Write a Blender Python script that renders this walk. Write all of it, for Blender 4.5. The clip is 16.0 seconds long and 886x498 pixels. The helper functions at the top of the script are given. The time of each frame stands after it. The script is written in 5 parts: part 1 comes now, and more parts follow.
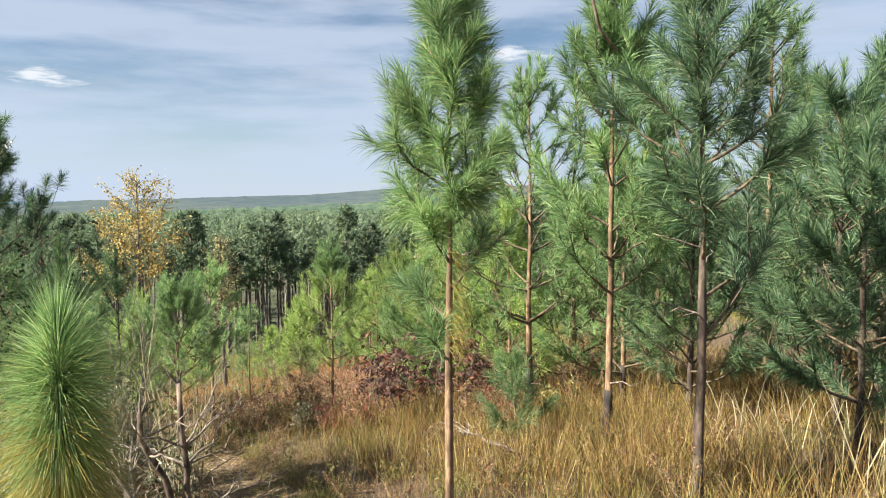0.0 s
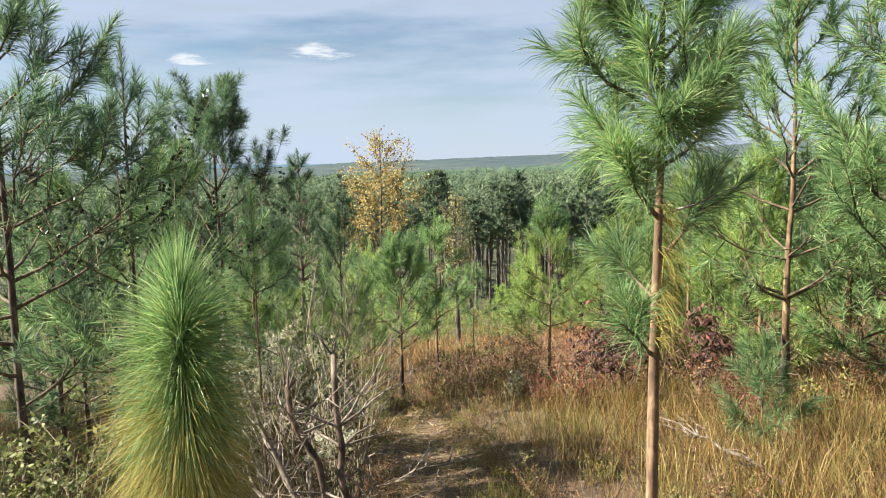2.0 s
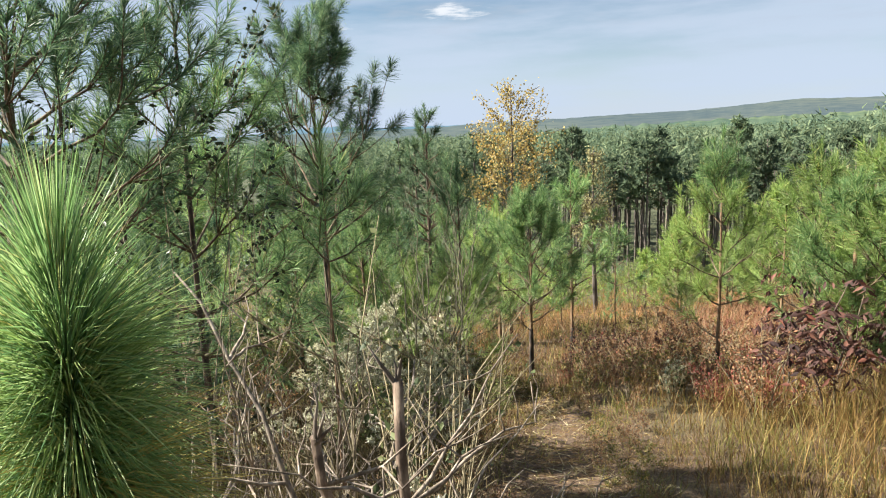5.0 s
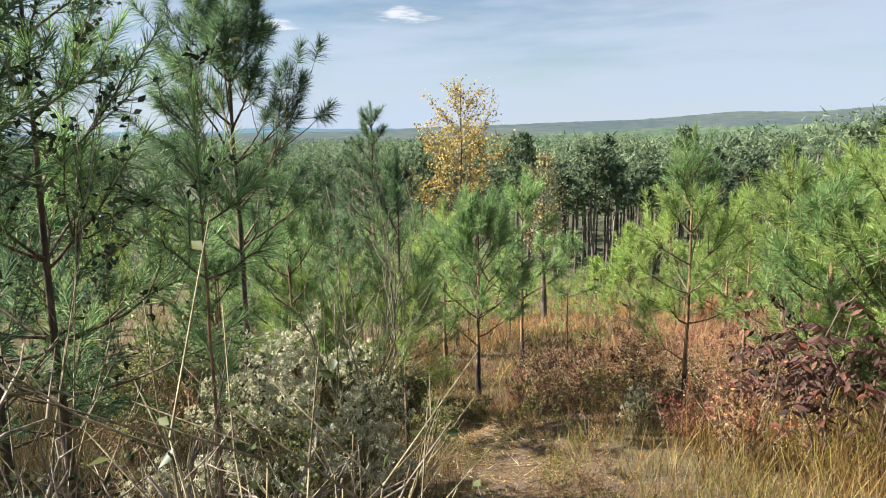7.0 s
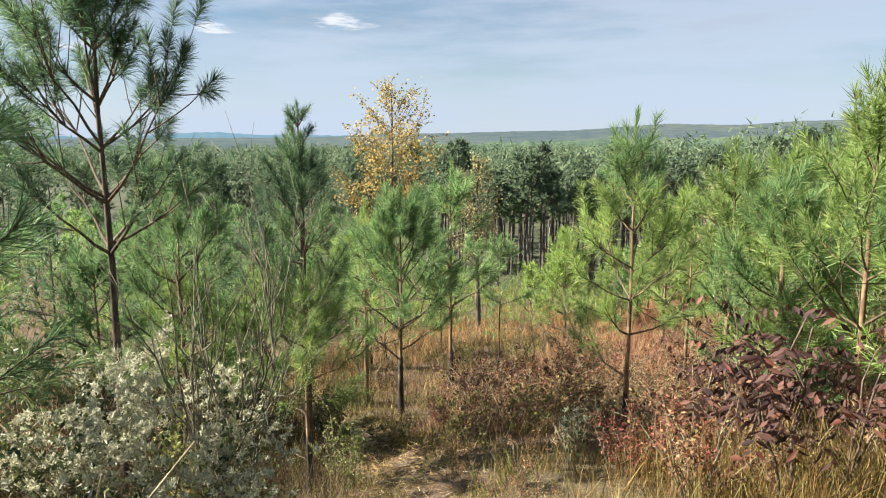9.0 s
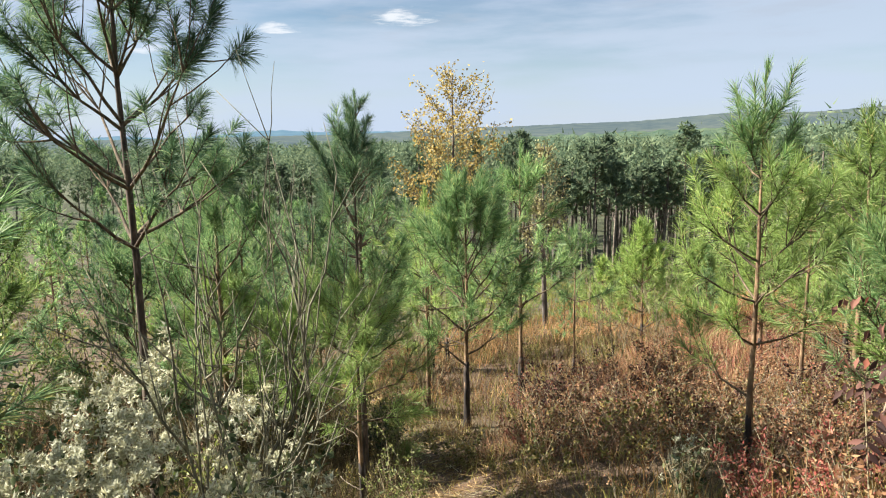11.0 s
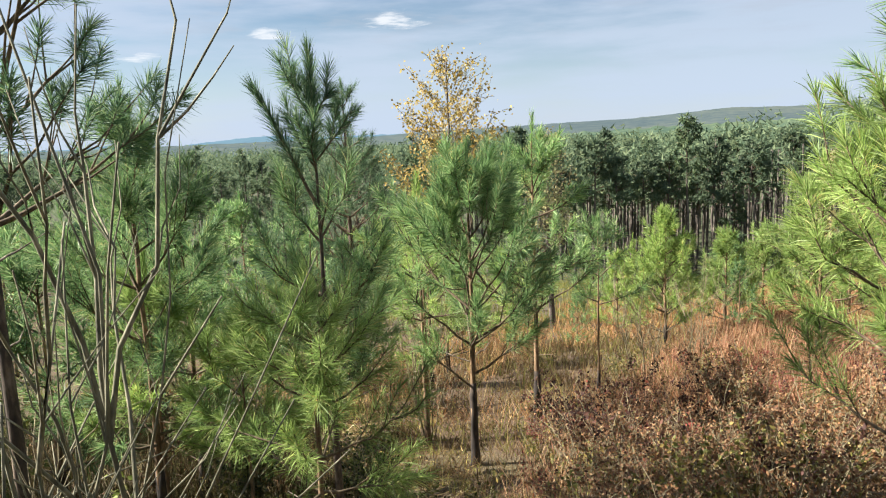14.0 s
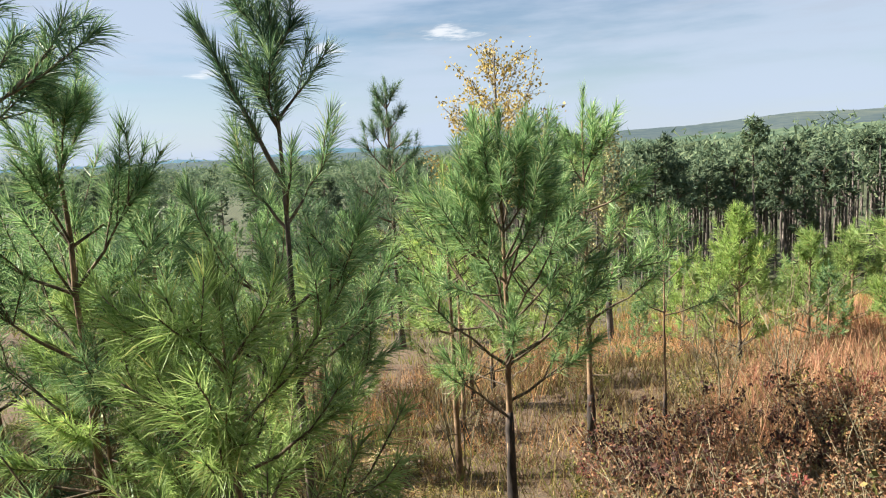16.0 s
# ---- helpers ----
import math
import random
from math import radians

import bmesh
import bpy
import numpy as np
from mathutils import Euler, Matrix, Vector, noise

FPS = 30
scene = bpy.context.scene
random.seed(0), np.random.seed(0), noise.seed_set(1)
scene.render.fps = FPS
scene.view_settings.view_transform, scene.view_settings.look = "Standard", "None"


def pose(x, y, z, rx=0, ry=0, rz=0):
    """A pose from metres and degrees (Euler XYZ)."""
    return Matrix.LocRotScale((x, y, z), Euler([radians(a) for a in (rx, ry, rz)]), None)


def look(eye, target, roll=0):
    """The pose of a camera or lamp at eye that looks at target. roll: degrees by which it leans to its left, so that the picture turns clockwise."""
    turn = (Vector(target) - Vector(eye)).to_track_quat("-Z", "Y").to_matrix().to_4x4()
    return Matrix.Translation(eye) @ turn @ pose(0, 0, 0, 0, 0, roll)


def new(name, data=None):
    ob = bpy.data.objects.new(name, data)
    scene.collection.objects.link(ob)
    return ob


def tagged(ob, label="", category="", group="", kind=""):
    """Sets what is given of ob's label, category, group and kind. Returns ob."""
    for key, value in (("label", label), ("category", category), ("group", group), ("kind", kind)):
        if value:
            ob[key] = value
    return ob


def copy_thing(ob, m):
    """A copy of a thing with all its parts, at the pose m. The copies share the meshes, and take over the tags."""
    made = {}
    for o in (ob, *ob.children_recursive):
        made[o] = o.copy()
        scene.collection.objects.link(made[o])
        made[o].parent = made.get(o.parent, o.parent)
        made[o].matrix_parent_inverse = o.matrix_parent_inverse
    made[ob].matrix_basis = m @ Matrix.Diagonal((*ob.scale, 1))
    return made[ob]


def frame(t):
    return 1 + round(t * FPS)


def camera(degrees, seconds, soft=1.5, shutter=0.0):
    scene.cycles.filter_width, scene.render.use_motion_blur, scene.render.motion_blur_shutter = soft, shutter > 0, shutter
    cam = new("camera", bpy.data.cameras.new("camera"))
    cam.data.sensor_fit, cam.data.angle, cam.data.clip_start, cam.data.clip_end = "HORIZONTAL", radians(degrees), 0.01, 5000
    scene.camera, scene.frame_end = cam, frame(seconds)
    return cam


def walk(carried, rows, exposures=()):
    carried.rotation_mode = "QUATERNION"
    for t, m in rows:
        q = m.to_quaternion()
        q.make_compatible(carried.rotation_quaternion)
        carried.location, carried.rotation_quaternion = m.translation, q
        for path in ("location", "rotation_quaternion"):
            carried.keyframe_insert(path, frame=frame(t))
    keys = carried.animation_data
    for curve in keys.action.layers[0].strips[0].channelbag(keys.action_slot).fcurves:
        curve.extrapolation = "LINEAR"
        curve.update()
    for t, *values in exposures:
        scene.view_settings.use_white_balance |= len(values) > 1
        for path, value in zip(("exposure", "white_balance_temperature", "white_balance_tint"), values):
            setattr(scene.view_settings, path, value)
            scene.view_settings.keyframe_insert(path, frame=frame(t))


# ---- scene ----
cam = camera(64.0, 16.0, soft=1.1)
PATH = [
    (0, (0.023, -0.008, 1.502), (0.012, 1.987, 1.372), -0.6),
    (0.5, (0.1, 0.209, 1.503), (-0.117, 2.187, 1.305), -1.2),
    (1, (0.189, 0.461, 1.498), (-0.226, 2.408, 1.309), -1.8),
    (1.5, (0.164, 0.764, 1.455), (-0.397, 2.675, 1.275), -1.9),
    (2, (0.187, 1.065, 1.389), (-0.487, 2.934, 1.157), -1.2),
    (2.5, (0.187, 1.328, 1.339), (-0.594, 3.147, 1.055), -0.5),
    (3, (0.102, 1.572, 1.331), (-0.777, 3.34, 1.015), -0.3),
    (3.5, (-0.037, 1.934, 1.261), (-1.007, 3.665, 1.013), -0.8),
    (4, (-0.153, 2.239, 1.202), (-1.164, 3.947, 0.953), -1.6),
    (4.2, (-0.218, 2.346, 1.179), (-1.232, 4.049, 0.91), -1.9),
    (6.3, (-0.83, 3.361, 1.079), (-1.808, 5.069, 0.722), -1.6),
    (6.5, (-0.868, 3.47, 1.053), (-1.822, 5.193, 0.706), -1.4),
    (7, (-0.904, 3.729, 1.011), (-1.786, 5.494, 0.687), -0.9),
    (7.5, (-1.024, 3.988, 0.961), (-1.823, 5.796, 0.66), -0.4),
    (8, (-1.026, 4.236, 0.888), (-1.76, 6.074, 0.599), -0.2),
    (8.2, (-1.03, 4.325, 0.853), (-1.741, 6.172, 0.566), -0.3),
    (10.3, (-1.453, 5.406, 0.681), (-2.258, 7.206, 0.345), -0.2),
    (10.5, (-1.525, 5.475, 0.649), (-2.351, 7.265, 0.315), -0.5),
    (11, (-1.635, 5.723, 0.581), (-2.513, 7.492, 0.264), -1.2),
    (11.5, (-1.723, 5.932, 0.548), (-2.625, 7.692, 0.249), -1.8),
    (12, (-1.874, 6.169, 0.517), (-2.775, 7.931, 0.227), -2.0),
    (12.5, (-1.96, 6.487, 0.423), (-2.842, 8.258, 0.127), -2.0),
    (13, (-2.077, 6.762, 0.357), (-2.943, 8.538, 0.047), -2.0),
    (13.5, (-2.292, 7.009, 0.311), (-3.153, 8.787, -0.006), -2.2),
    (14, (-2.429, 7.316, 0.206), (-3.301, 9.089, -0.106), -2.5),
    (14.5, (-2.548, 7.612, 0.121), (-3.444, 9.374, -0.185), -2.8),
    (15, (-2.603, 7.963, 0.089), (-3.536, 9.704, -0.22), -2.8),
    (15.5, (-2.635, 8.292, -0.013), (-3.612, 10.011, -0.313), -3.0),
    (16, (-2.794, 8.56, -0.109), (-3.806, 10.262, -0.385), -3.3),
]
walk(cam, [(t, look(eye, target, roll)) for t, eye, target, roll in PATH])

# ---- world, sun, exposure ----
SUN_YAW, SUN_UP = 110.0, 40.0          # degrees to the left of +y, degrees above the horizon
scene.view_settings.exposure = 1.8
to_sun = Vector((-math.sin(radians(SUN_YAW)) * math.cos(radians(SUN_UP)),
                 math.cos(radians(SUN_YAW)) * math.cos(radians(SUN_UP)), math.sin(radians(SUN_UP))))
sun_data = bpy.data.lights.new("sun", "SUN")
sun_data.energy, sun_data.angle, sun_data.color = 5.0, radians(0.6), (1.0, 0.95, 0.86)
sun = new("sun", sun_data)
sun.matrix_world = look(to_sun * 100, (0, 0, 0))


def build_world():
    w = bpy.data.worlds.new("sky")
    scene.world = w
    w.use_nodes = True
    nt = w.node_tree
    nt.nodes.clear()
    n, l = nt.nodes.new, nt.links.new
    out, bg = n("ShaderNodeOutputWorld"), n("ShaderNodeBackground")
    sky = n("ShaderNodeTexSky")
    sky.sky_type, sky.sun_disc = "NISHITA", False
    sky.sun_elevation, sky.sun_rotation = radians(SUN_UP), radians(-SUN_YAW)
    sky.air_density, sky.dust_density, sky.ozone_density = 1.0, 0.1, 2.0
    tc = n("ShaderNodeTexCoord")
    sep = n("ShaderNodeSeparateXYZ")
    l(tc.outputs["Generated"], sep.inputs[0])

    def mth(op, a, b=None, clamp=False):
        k = n("ShaderNodeMath")
        k.operation, k.use_clamp = op, clamp
        for i, s in enumerate((a, b)):
            if s is None:
                continue
            if isinstance(s, (int, float)):
                k.inputs[i].default_value = s
            else:
                l(s, k.inputs[i])
        return k.outputs[0]
    az = mth("ARCTAN2", mth("MULTIPLY", sep.outputs[0], -1.0), sep.outputs[1])
    el = mth("ARCSINE", sep.outputs[2])
    comb = n("ShaderNodeCombineXYZ")
    l(mth("MULTIPLY", az, 2.2), comb.inputs[0])
    l(mth("MULTIPLY", el, 13.0), comb.inputs[1])

    def fbm(scale, detail, rough, shift):
        mp = n("ShaderNodeMapping")
        mp.inputs["Location"].default_value = (shift, shift * 0.7, 0)
        l(comb.outputs[0], mp.inputs[0])
        t = n("ShaderNodeTexNoise")
        t.inputs["Scale"].default_value, t.inputs["Detail"].default_value, t.inputs["Roughness"].default_value = scale, detail, rough
        l(mp.outputs[0], t.inputs["Vector"])
        return t.outputs["Fac"]

    def ramp(src, lo, hi):
        r = n("ShaderNodeMapRange")
        r.interpolation_type = "SMOOTHSTEP"
        r.inputs["From Min"].default_value, r.inputs["From Max"].default_value = lo, hi
        l(src, r.inputs["Value"])
        return r.outputs[0]

    def mix(fac, a, b):
        m = n("ShaderNodeMix")
        m.data_type = "RGBA"
        for s, i in ((fac, 0), (a, 6), (b, 7)):
            if isinstance(s, tuple):
                m.inputs[i].default_value = s
            elif isinstance(s, (int, float)):
                m.inputs[i].default_value = s
            else:
                l(s, m.inputs[i])
        return m.outputs[2]
    veil = ramp(fbm(1.1, 7, 0.55, 3.1), 0.34, 0.60)
    air = mix(0.36, sky.outputs[0], (0.0, 0.0, 0.0, 1))
    col = mix(mth("MULTIPLY", veil, 0.74), air, (3.66, 4.22, 5.15, 1))
    grey = mth("MULTIPLY", ramp(fbm(2.6, 6, 0.6, 11.7), 0.50, 0.68), ramp(el, 0.03, 0.16))
    col = mix(mth("MULTIPLY", grey, 0.4), col, (3.0, 3.4, 4.05, 1))
    low = mth("SUBTRACT", 1.0, ramp(el, -0.02, 0.16))
    col = mix(mth("MULTIPLY", low, 0.85), col, (3.4, 4.12, 5.25, 1))
    # a few small bright cumulus clouds low over the valley
    wob = mth("MULTIPLY", mth("SUBTRACT", fbm(9, 5, 0.6, 5.0), 0.5), 7.0)
    puffs = None
    for a0, e0, aw, ew in ((29.0, 9.0, 2.4, 0.66), (38.8, 8.2, 1.6, 0.42), (-6.0, 11.6, 2.6, 0.6), (48.0, 6.5, 1.5, 0.35)):
        u = mth("DIVIDE", mth("SUBTRACT", az, radians(a0)), radians(aw))
        v = mth("DIVIDE", mth("SUBTRACT", el, radians(e0)), radians(ew))
        q = mth("SUBTRACT", 1.0, mth("ADD", mth("MULTIPLY", u, u), mth("MULTIPLY", v, v)))
        q = ramp(mth("ADD", q, wob), -0.2, 1.7)
        puffs = q if puffs is None else mth("MAXIMUM", puffs, q)
    col = mix(mth("MULTIPLY", puffs, 0.8), col, (5.9, 6.05, 6.3, 1))
    l(col, bg.inputs["Color"])
    bg.inputs["Strength"].default_value = 0.05
    l(bg.outputs[0], out.inputs[0])


build_world()


# ---- materials ----
def material(name, build):
    m = bpy.data.materials.new(name)
    m.use_nodes = True
    nt = m.node_tree
    nt.nodes.clear()
    out = nt.nodes.new("ShaderNodeOutputMaterial")
    build(nt, out)
    return m


def ramp_node(nt, src, stops):
    r = nt.nodes.new("ShaderNodeValToRGB")
    els = r.color_ramp.elements
    els[0].position, els[0].color = stops[0][0], (*stops[0][1], 1)
    els[1].position, els[1].color = stops[-1][0], (*stops[-1][1], 1)
    for p, c in stops[1:-1]:
        els.new(p).color = (*c, 1)
    nt.links.new(src, r.inputs[0])
    return r.outputs[0]


def tint(nt, a, b, fac, mode="MIX"):
    m = nt.nodes.new("ShaderNodeMix")
    m.data_type, m.blend_type = "RGBA", mode
    for s, i in ((fac, 0), (a, 6), (b, 7)):
        if isinstance(s, tuple):
            m.inputs[i].default_value = (*s, 1)
        elif isinstance(s, (int, float)):
            m.inputs[i].default_value = s
        else:
            nt.links.new(s, m.inputs[i])
    return m.outputs[2]


def noise_node(nt, scale, detail=4, rough=0.55, stretch=(1, 1, 1)):
    tc = nt.nodes.new("ShaderNodeTexCoord")
    mp = nt.nodes.new("ShaderNodeMapping")
    mp.inputs["Scale"].default_value = stretch
    nt.links.new(tc.outputs["Object"], mp.inputs[0])
    t = nt.nodes.new("ShaderNodeTexNoise")
    t.inputs["Scale"].default_value, t.inputs["Detail"].default_value, t.inputs["Roughness"].default_value = scale, detail, rough
    nt.links.new(mp.outputs[0], t.inputs["Vector"])
    return t.outputs["Fac"]


def leaf_material(name, stops, through_light=0.35, rough=0.5, tree_shift=0.25):
    """Thin leaves or needles: each piece takes its colour from the stops by chance; each plant is a little lighter or darker."""
    def build(nt, out):
        geo = nt.nodes.new("ShaderNodeNewGeometry")
        obj = nt.nodes.new("ShaderNodeObjectInfo")
        col = ramp_node(nt, geo.outputs["Random Per Island"], stops)
        shade = ramp_node(nt, obj.outputs["Random"], [(0, (1 - tree_shift,) * 3), (1, (1 + tree_shift * 0.6, 1 + tree_shift * 0.5, 1))])
        col = tint(nt, col, shade, 1.0, "MULTIPLY")
        patch = ramp_node(nt, noise_node(nt, 2.2, 3), [(0.3, (0.8, 0.84, 0.85)), (0.7, (1.15, 1.12, 1.0))])
        col = tint(nt, col, patch, 1.0, "MULTIPLY")
        p = nt.nodes.new("ShaderNodeBsdfPrincipled")
        p.inputs["Roughness"].default_value = rough
        p.inputs["Specular IOR Level"].default_value = 0.22
        tr = nt.nodes.new("ShaderNodeBsdfTranslucent")
        mx = nt.nodes.new("ShaderNodeMixShader")
        mx.inputs[0].default_value = through_light
        for s in (p.inputs["Base Color"], tr.inputs["Color"]):
            nt.links.new(col, s)
        nt.links.new(p.outputs[0], mx.inputs[1])
        nt.links.new(tr.outputs[0], mx.inputs[2])
        nt.links.new(mx.outputs[0], out.inputs[0])
    return material(name, build)


def bark_material(name, dark, mid, light, scale=18, stretch=(1, 1, 0.3), bump=0.6):
    def build(nt, out):
        a, b = noise_node(nt, scale, 6, 0.65, stretch), noise_node(nt, 3.0, 3)
        col = ramp_node(nt, a, [(0.3, dark), (0.5, mid), (0.68, light)])
        col = tint(nt, col, ramp_node(nt, b, [(0.3, (0.7, 0.68, 0.66)), (0.7, (1.2, 1.15, 1.1))]), 1.0, "MULTIPLY")
        p = nt.nodes.new("ShaderNodeBsdfPrincipled")
        p.inputs["Roughness"].default_value = 0.9
        bp = nt.nodes.new("ShaderNodeBump")
        bp.inputs["Strength"].default_value, bp.inputs["Distance"].default_value = bump, 0.01
        nt.links.new(a, bp.inputs["Height"])
        nt.links.new(bp.outputs[0], p.inputs["Normal"])
        nt.links.new(col, p.inputs["Base Color"])
        nt.links.new(p.outputs[0], out.inputs[0])
    return material(name, build)


def ground_build(nt, out):
    geo = nt.nodes.new("ShaderNodeNewGeometry")
    big, mid, fine = noise_node(nt, 0.35, 4), noise_node(nt, 3.0, 5, 0.6), noise_node(nt, 40, 5, 0.7)
    soil = ramp_node(nt, fine, [(0.3, (0.03, 0.018, 0.01)), (0.5, (0.09, 0.055, 0.032)), (0.7, (0.27, 0.19, 0.12))])
    litter = ramp_node(nt, fine, [(0.3, (0.025, 0.015, 0.008)), (0.55, (0.12, 0.07, 0.035)), (0.72, (0.3, 0.2, 0.1))])
    green = ramp_node(nt, fine, [(0.3, (0.03, 0.035, 0.012)), (0.7, (0.17, 0.16, 0.06))])
    col = tint(nt, soil, litter, ramp_node(nt, mid, [(0.4, (0, 0, 0)), (0.6, (1, 1, 1))]))
    col = tint(nt, col, green, ramp_node(nt, big, [(0.5, (0, 0, 0)), (0.68, (0.6,) * 3)]))
    sep = nt.nodes.new("ShaderNodeSeparateXYZ")
    nt.links.new(geo.outputs["Position"], sep.inputs[0])
    slope = nt.nodes.new("ShaderNodeMapRange")
    slope.inputs["From Min"].default_value, slope.inputs["From Max"].default_value = 24, 60
    nt.links.new(sep.outputs[1], slope.inputs["Value"])
    wood_floor = ramp_node(nt, mid, [(0.35, (0.02, 0.024, 0.012)), (0.6, (0.07, 0.08, 0.03)), (0.75, (0.16, 0.12, 0.05))])
    col = tint(nt, col, wood_floor, slope.outputs[0])
    p = nt.nodes.new("ShaderNodeBsdfPrincipled")
    p.inputs["Roughness"].default_value = 0.95
    bp = nt.nodes.new("ShaderNodeBump")
    bp.inputs["Strength"].default_value, bp.inputs["Distance"].default_value = 0.8, 0.03
    nt.links.new(fine, bp.inputs["Height"])
    nt.links.new(bp.outputs[0], p.inputs["Normal"])
    nt.links.new(col, p.inputs["Base Color"])
    nt.links.new(p.outputs[0], out.inputs[0])


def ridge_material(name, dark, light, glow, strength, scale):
    """Wooded hills a kilometre and more off: tree-top mottling, with the haze of the air put in as an even emitted
    glow.
    """
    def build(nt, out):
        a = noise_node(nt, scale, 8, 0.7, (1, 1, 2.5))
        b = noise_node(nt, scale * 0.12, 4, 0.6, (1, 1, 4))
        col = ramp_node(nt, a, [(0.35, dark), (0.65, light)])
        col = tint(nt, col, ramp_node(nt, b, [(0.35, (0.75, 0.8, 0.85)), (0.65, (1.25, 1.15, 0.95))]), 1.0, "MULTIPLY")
        # air haze imitated by a bluish emission added to the hill colour
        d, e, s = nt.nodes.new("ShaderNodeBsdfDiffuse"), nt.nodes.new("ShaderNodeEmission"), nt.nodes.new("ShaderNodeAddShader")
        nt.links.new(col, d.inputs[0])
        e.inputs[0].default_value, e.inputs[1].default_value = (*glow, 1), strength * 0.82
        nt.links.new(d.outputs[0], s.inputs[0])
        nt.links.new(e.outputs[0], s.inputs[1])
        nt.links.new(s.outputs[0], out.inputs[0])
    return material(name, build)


M_GROUND = material("hillside_soil", ground_build)
M_BARK = bark_material("pine_bark", (0.045, 0.028, 0.018), (0.17, 0.108, 0.06), (0.42, 0.29, 0.17))
M_BARK_DARK = bark_material("dark_pine_bark", (0.02, 0.016, 0.013), (0.075, 0.055, 0.04), (0.2, 0.15, 0.11))
M_WAND = bark_material("olive_twig", (0.06, 0.06, 0.04), (0.15, 0.145, 0.095), (0.33, 0.31, 0.22), 40)
M_CHAR = bark_material("scorched_bark", (0.012, 0.01, 0.009), (0.035, 0.027, 0.022), (0.1, 0.07, 0.05))
M_LIMB = bark_material("limb_bark", (0.035, 0.027, 0.018), (0.11, 0.08, 0.048), (0.24, 0.18, 0.11), 30)
M_GREY = bark_material("weathered_wood", (0.06, 0.045, 0.034), (0.19, 0.155, 0.12), (0.48, 0.42, 0.34), 26)
M_STUB = bark_material("dark_stub_wood", (0.025, 0.018, 0.014), (0.1, 0.07, 0.05), (0.3, 0.23, 0.17), 22)
M_TWIG = bark_material("shrub_twig", (0.07, 0.06, 0.035), (0.2, 0.17, 0.1), (0.4, 0.35, 0.22), 40)
M_FAR_TRUNK = bark_material("tall_pine_bark", (0.04, 0.032, 0.028), (0.1, 0.085, 0.075), (0.25, 0.21, 0.18), 4)
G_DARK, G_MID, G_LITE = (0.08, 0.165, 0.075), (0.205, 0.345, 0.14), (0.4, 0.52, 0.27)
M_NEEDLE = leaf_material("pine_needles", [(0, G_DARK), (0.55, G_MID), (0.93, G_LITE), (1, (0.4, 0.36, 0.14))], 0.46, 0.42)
# yellow-green needles, with the sunlight on lit pines put into the colour
M_NEEDLE_BRIGHT = leaf_material("sunlit_yellowgreen_needles", [(0, (0.14, 0.23, 0.06)), (0.5, (0.285, 0.41, 0.125)), (0.94, (0.44, 0.54, 0.23)), (1, (0.55, 0.46, 0.18))], 0.46, 0.42)
# blue-green needles, with the shade of backlit pines put into the colour
M_NEEDLE_SHADE_BLUE = leaf_material("shaded_bluish_needles", [(0, (0.05, 0.11, 0.065)), (0.6, (0.125, 0.215, 0.12)), (1, (0.29, 0.38, 0.21))], 0.4, 0.45)
M_NEEDLE_OLD = leaf_material("straw_needles", [(0, (0.22, 0.2, 0.05)), (0.5, (0.42, 0.35, 0.1)), (1, (0.58, 0.46, 0.18))], 0.35, 0.5)
# pale bluish needles: the haze over the far wood is put into the colour
M_FAR_NEEDLE = leaf_material("hazed_tall_pine_needles", [(0, (0.08, 0.13, 0.088)), (0.6, (0.14, 0.19, 0.125)), (1, (0.22, 0.27, 0.165))], 0.35, 0.85)
M_GOLD = leaf_material("golden_grass", [(0, (0.06, 0.035, 0.014)), (0.35, (0.18, 0.105, 0.042)), (0.7, (0.33, 0.22, 0.095)), (0.82, (0.16, 0.17, 0.05)), (1, (0.52, 0.4, 0.2))], 0.35, 0.6)
M_BROWN = leaf_material("dry_brown_grass", [(0, (0.07, 0.04, 0.02)), (0.5, (0.23, 0.145, 0.07)), (0.85, (0.46, 0.34, 0.18)), (1, (0.2, 0.22, 0.07))], 0.3, 0.7)
# undergrowth left of the trail: the pines' shade is put into both colours
M_SHADED_STALK = leaf_material("shaded_stalks", [(0, (0.025, 0.02, 0.01)), (0.6, (0.075, 0.055, 0.028)), (0.93, (0.13, 0.1, 0.05)), (1, (0.34, 0.29, 0.2))], 0.25, 0.7)
M_SHADED_THICKET = leaf_material("shaded_thicket_blades", [(0, (0.03, 0.04, 0.015)), (0.6, (0.085, 0.095, 0.035)), (1, (0.2, 0.19, 0.08))], 0.3, 0.6)
M_GREENGRASS = leaf_material("trail_grass", [(0, (0.11, 0.13, 0.035)), (0.6, (0.24, 0.25, 0.07)), (1, (0.45, 0.36, 0.13))], 0.35, 0.6)
M_ORANGE = leaf_material("orange_grass", [(0, (0.26, 0.12, 0.05)), (0.5, (0.5, 0.26, 0.13)), (1, (0.62, 0.44, 0.26))], 0.35, 0.7)
M_PINK = leaf_material("reddish_grass", [(0, (0.22, 0.085, 0.055)), (0.5, (0.43, 0.22, 0.15)), (1, (0.56, 0.39, 0.27))], 0.35, 0.7)
M_PALE = leaf_material("pale_plumes", [(0, (0.45, 0.38, 0.25)), (1, (0.75, 0.68, 0.5))], 0.35, 0.7)
M_RUSSET = leaf_material("russet_leaves", [(0, (0.06, 0.03, 0.022)), (0.4, (0.2, 0.1, 0.06)), (0.75, (0.34, 0.18, 0.1)), (0.93, (0.44, 0.28, 0.16)), (1, (0.28, 0.27, 0.1))], 0.3, 0.6)
